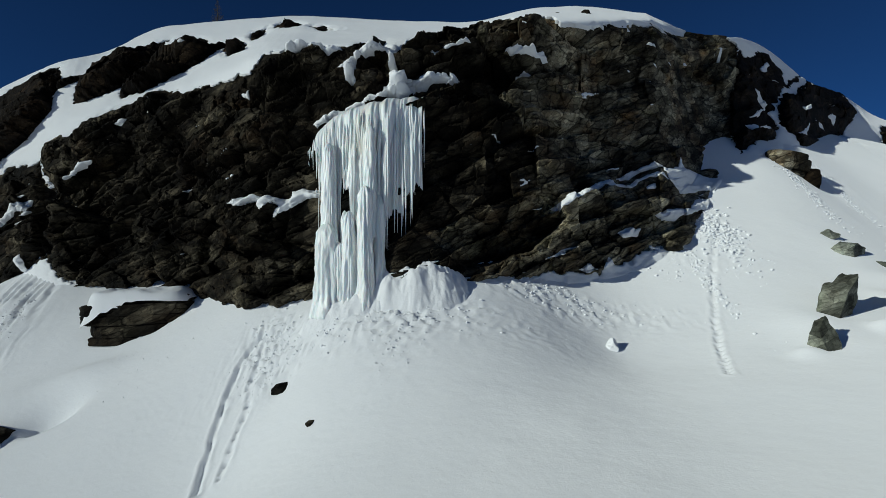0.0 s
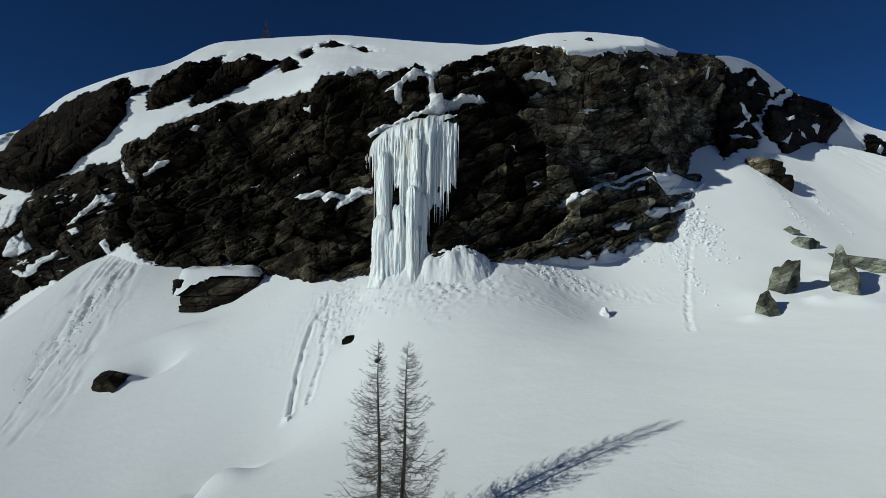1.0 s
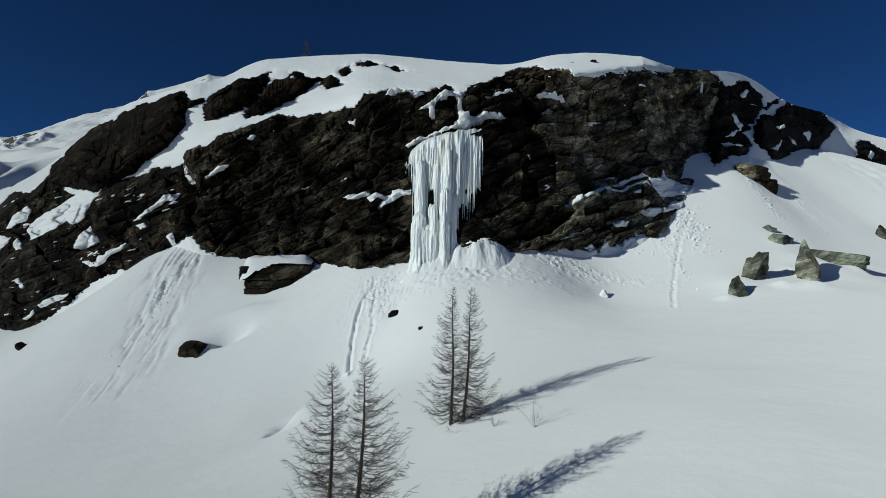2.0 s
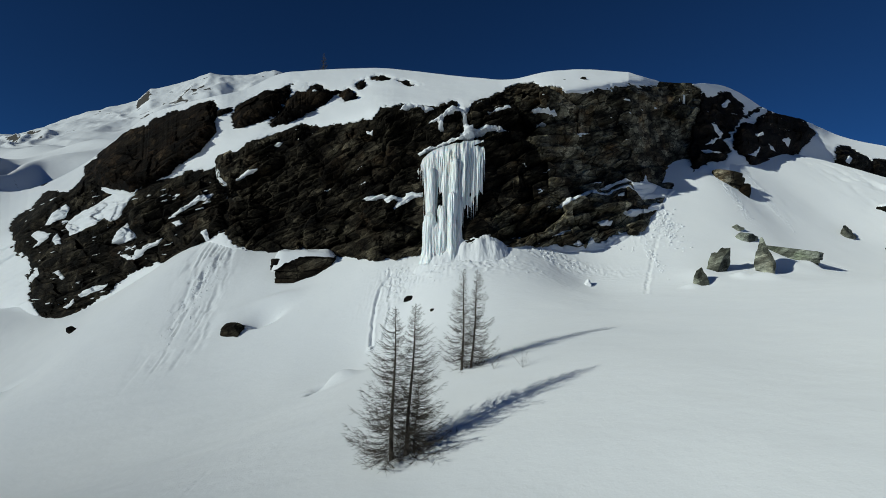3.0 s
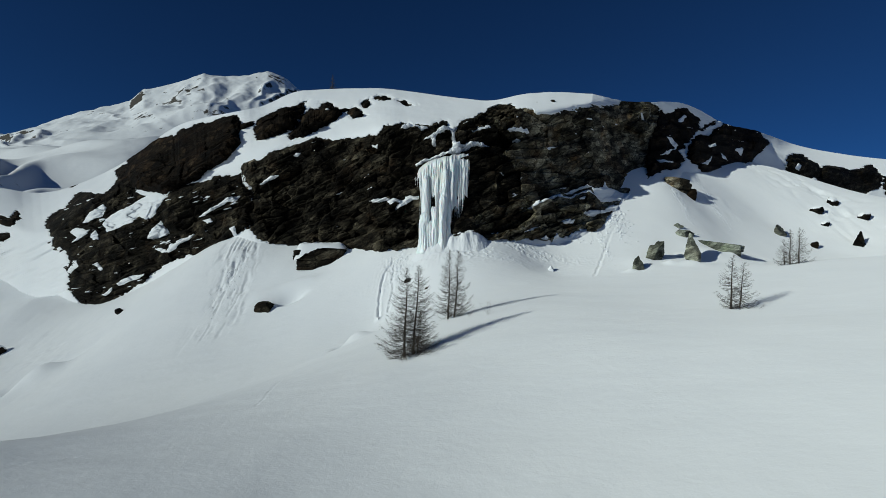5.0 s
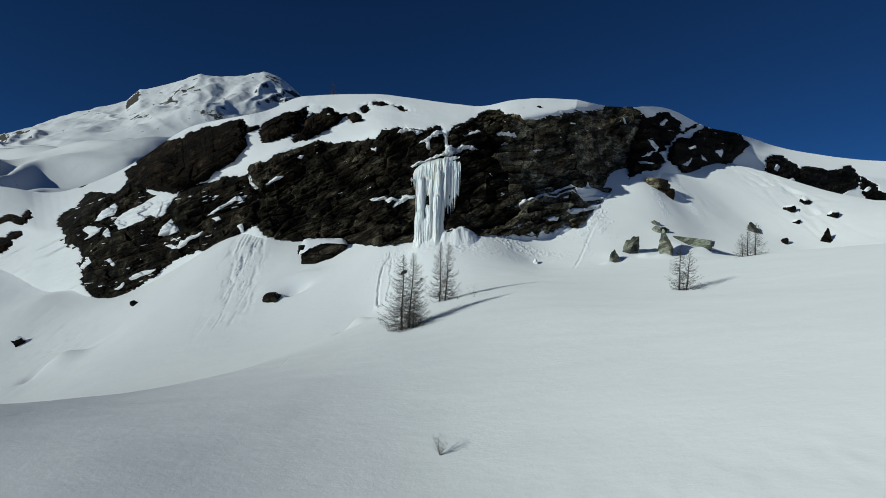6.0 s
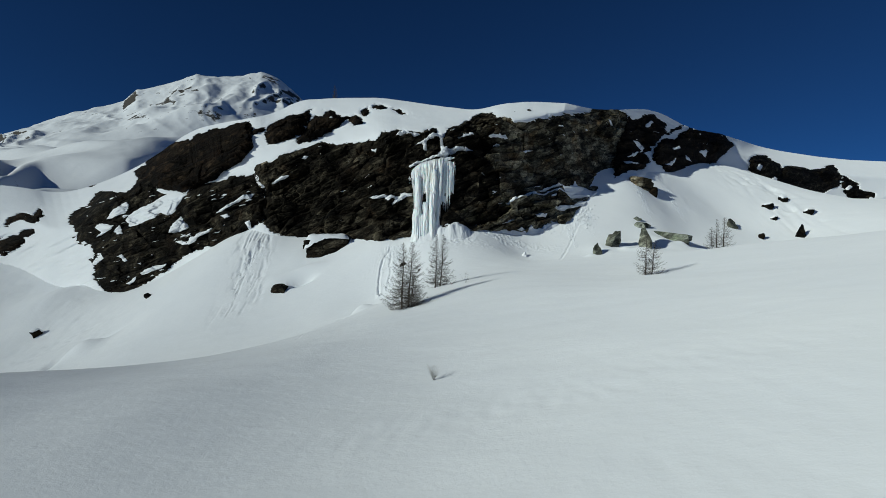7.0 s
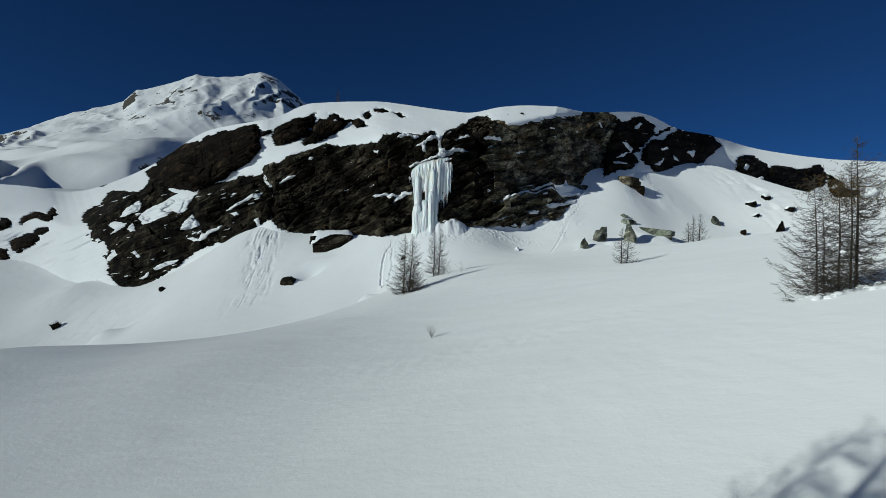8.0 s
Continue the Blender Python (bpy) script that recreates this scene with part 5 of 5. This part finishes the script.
def larch(at, trunks, label, group="", seed=1, dense=1.0):
    """trunks: (east, north, height, radius, lean east, crown width, shift of the crown's bulk east)."""
    x0, y0 = at
    tree = thing("larch_tree", (x0, y0, ground_z(x0, y0) - 0.15), label, "tree", group)
    rnd = random.Random(seed)
    for dx, dy, height, rad, lean, wide, side in trunks:
        base = ground_z(x0 + dx, y0 + dy) - ground_z(x0, y0)

        def stem(f):
            bend = lean * (1.25 * f - 0.25 * f * f)
            return Vector((dx + bend * height + 0.05 * math.sin(7 * f + seed), dy + 0.05 * math.cos(5 * f + seed), base + f * height))

        line = [(stem(i / 16), max(rad * (1 - i / 16) ** 0.85 * (1.35 if i == 0 else 1), 0.008)) for i in range(17)]
        part("trunk", tubes("trunk", [line], 8), BARK, tree, "straight dark larch trunk")
        lines = []
        count = int(height * 27 * dense)
        for n in range(count):
            f = 0.05 + 0.93 * (n + rnd.random()) / count
            turn = rnd.uniform(0, 2 * math.pi)
            way = Vector((math.cos(turn), math.sin(turn), 0))
            reach = wide * (1 - f) ** 0.75 * rnd.uniform(0.45, 1.05) * (1 + side * way.x) + 0.12
            p = stem(f)
            thick = 0.009 + 0.011 * reach / max(wide, 0.5)
            droop = rnd.uniform(0.1, 0.45) * (1 - f * 0.9) + 0.02
            branch = []
            m = 7
            for i in range(m + 1):
                k = i / m
                q = p + way * reach * k + Vector((0, 0, reach * (-droop * math.sin(k * math.pi * 0.8) + (0.3 + 0.25 * f) * k * k)))
                q += Vector((rnd.uniform(-1, 1), rnd.uniform(-1, 1), rnd.uniform(-1, 1))) * 0.03 * reach * (i > 0)
                branch.append((q, thick * (1 - 0.8 * k)))
            lines.append(branch)
            for _ in range(int(5 + reach * 7 * dense)):
                k = rnd.uniform(0.2, 1.0)
                i = min(int(k * m), m - 1)
                q = branch[i][0].lerp(branch[i + 1][0], k * m - i)
                t2 = turn + rnd.choice((-1, 1)) * rnd.uniform(0.4, 1.2)
                size = reach * rnd.uniform(0.1, 0.3) * (1.15 - 0.6 * k) + 0.05
                w2 = Vector((math.cos(t2), math.sin(t2), rnd.uniform(-0.5, 0.45)))
                mid = q + w2 * size * 0.55 + Vector((0, 0, rnd.uniform(-0.1, 0.05) * size))
                end = q + w2 * size + Vector((0, 0, rnd.uniform(-0.1, 0.3) * size))
                lines.append([(q, thick * 0.5), (mid, thick * 0.38), (end, thick * 0.15)])
        part("crown", tubes("crown", lines, 3), TWIG, tree, "bare drooping larch branches without needles")
    return tree


def dress(tree):
    """Snow caught on the low branches and a tuft of dry needles near the top."""
    rnd = random.Random(5)
    clumps = [(1.5, -0.9, 1.9, 0.26), (1.3, -0.6, 5.4, 0.24), (0.9, -0.8, 3.2, 0.14), (2.3, -0.6, 2.6, 0.15), (-0.5, -0.9, 2.2, 0.1)]
    for _ in range(26):
        turn, out = rnd.uniform(3.3, 6.1), rnd.uniform(0.4, 1.9)
        x, y = out * 1.5 * math.cos(turn), out * math.sin(turn)
        clumps.append((x, y, ground_z(24.2 + x, -63.0 + y) - ground_z(24.2, -63.0) + 0.12, rnd.uniform(0.08, 0.24)))
    for x, y, z, size in clumps:
        bm = bmesh.new()
        bmesh.ops.create_icosphere(bm, subdivisions=3, radius=size)
        for v in bm.verts:
            v.co *= 1 + 0.7 * noise.fractal(v.co * (0.9 / size) + Vector((x * 3, z, y * 3)), 0.8, 2.0, 3)
            v.co = Vector((v.co.x * 1.3 + x, v.co.y + y, v.co.z * 0.8 + z))
        for f in bm.faces:
            f.smooth = True
        me = bpy.data.meshes.new("snow_clump")
        bm.to_mesh(me)
        bm.free()
        part("snow_clump", me, SNOW_SOFT, tree, "snow caught on the branches")
    lines = []
    for _ in range(1500):
        p = Vector((rnd.gauss(0.9, 1.1), rnd.gauss(0.2, 0.7), rnd.gauss(5.5, 0.55)))
        lines.append([(p, 0.012), (p + Vector((rnd.uniform(-1, 1), rnd.uniform(-1, 1), rnd.uniform(-0.8, 0.8))) * 0.28, 0.004)])
    part("dry_needles", tubes("dry_needles", lines, 3), DRY, tree, "ochre dry needles")


def larches():
    g = "larches on the snow slope"
    larch((-3.9, -14.5), [(-0.35, 0, 9.2, 0.13, 0.005, 2.5, -0.25), (0.5, 0.2, 9.2, 0.13, 0.04, 2.6, 0.35), (0.95, 0.3, 4.5, 0.06, 0.04, 1.8, 0.3)],
          "pair of bare larches growing from one foot in the snow", g, 3, 1.4)
    larch((0.1, 0.0), [(-0.45, 0, 9.2, 0.11, 0.0, 1.9, -0.35), (0.35, 0, 8.9, 0.11, 0.045, 1.9, 0.4)],
          "twin bare larches on the snow crest below the icefall", g, 5, 1.35)
    larch((30.8, -9.0), [(-0.3, 0, 6.1, 0.11, 0.035, 1.8, -0.2), (0.55, -0.1, 5.2, 0.09, 0.1, 1.7, 0.3)],
          "two slender bare larches leaning slightly on open snow", g, 7)
    larch((57.0, 22.2), [(-1.0, 0, 4.6, 0.09, -0.04, 1.5, -0.4), (0.0, 0.2, 6.2, 0.11, 0.01, 1.5, 0.0), (1.3, 0, 6.4, 0.12, 0.03, 1.8, 0.4)],
          "small clump of three bare larches in the snow", g, 9)
    clump = larch((24.2, -63.0), [(-1.1, 0, 6.6, 0.06, -0.03, 2.2, -0.4), (-0.6, 0.2, 5.4, 0.05, -0.02, 1.9, -0.2), (0.1, 0.1, 6.2, 0.065, 0.0, 2.1, 0.0), (0.5, -0.2, 7.0, 0.065, 0.0, 2.2, 0.1), (1.2, 0.3, 8.4, 0.09, 0.0, 2.6, 0.4)],
          "large clump of bare larches standing close together in the snow", g, 11)
    larch((-5.2, -91.2), [(-1.6, 0, 13.5, 0.15, 0.0, 3.4, 0.0), (0.7, 0.4, 15.0, 0.17, 0.0, 3.8, 0.0), (-0.4, -0.8, 12.0, 0.14, 0.0, 3.2, 0.0)], "clump of bare larches on the lower slope", g, 15)
    dress(clump)
    top = larch((-38.6, 79.8), [(0, 0, 4.9, 0.1, 0.02, 1.3, 0.0)], "small dry larch on the snowy hilltop", g, 17, 1.2)
    top.location.z = 56.8
    # low brush and saplings
    brush((1.7, -48.2), 1.3, 15, "small bare bush poking through the snow", 21)
    larch((-8.5, -77.8), [(0, 0, 2.6, 0.045, 0.14, 1.7, 0.35)], "young bare larch with long knotty twigs", g, 24, 1.0)
    brush((4.6, -3.2), 1.9, 7, "bare sapling twigs beside the larches", 22)
    brush((2.3, -2.0), 0.8, 6, "few dry twigs in the snow", 23)


def brush(at, height, count, label, seed):
    rnd = random.Random(seed)
    bush = thing("bush", (*at, ground_z(*at) - 0.05), label, "bush", "brush in the snow")
    lines = []
    for _ in range(count):
        turn, out = rnd.uniform(0, 6.28), rnd.uniform(0.15, 0.9)
        way = Vector((math.cos(turn) * out, math.sin(turn) * out, 1)).normalized()
        size = height * rnd.uniform(0.4, 1.0)
        line = [(way * size * k + Vector((rnd.uniform(-1, 1), rnd.uniform(-1, 1), 0)) * 0.05 * size * k, 0.009 * (1 - 0.8 * k)) for k in (0, 0.25, 0.5, 0.75, 1)]
        lines.append(line)
        for _ in range(7):
            k = rnd.uniform(0.3, 1)
            t2 = rnd.uniform(0, 6.28)
            q = way * size * k
            lines.append([(q, 0.005), (q + Vector((math.cos(t2), math.sin(t2), rnd.uniform(0.1, 0.9))) * size * 0.22, 0.003)])
    part("twigs", tubes("twigs", lines, 3), TWIG, bush)


larches()
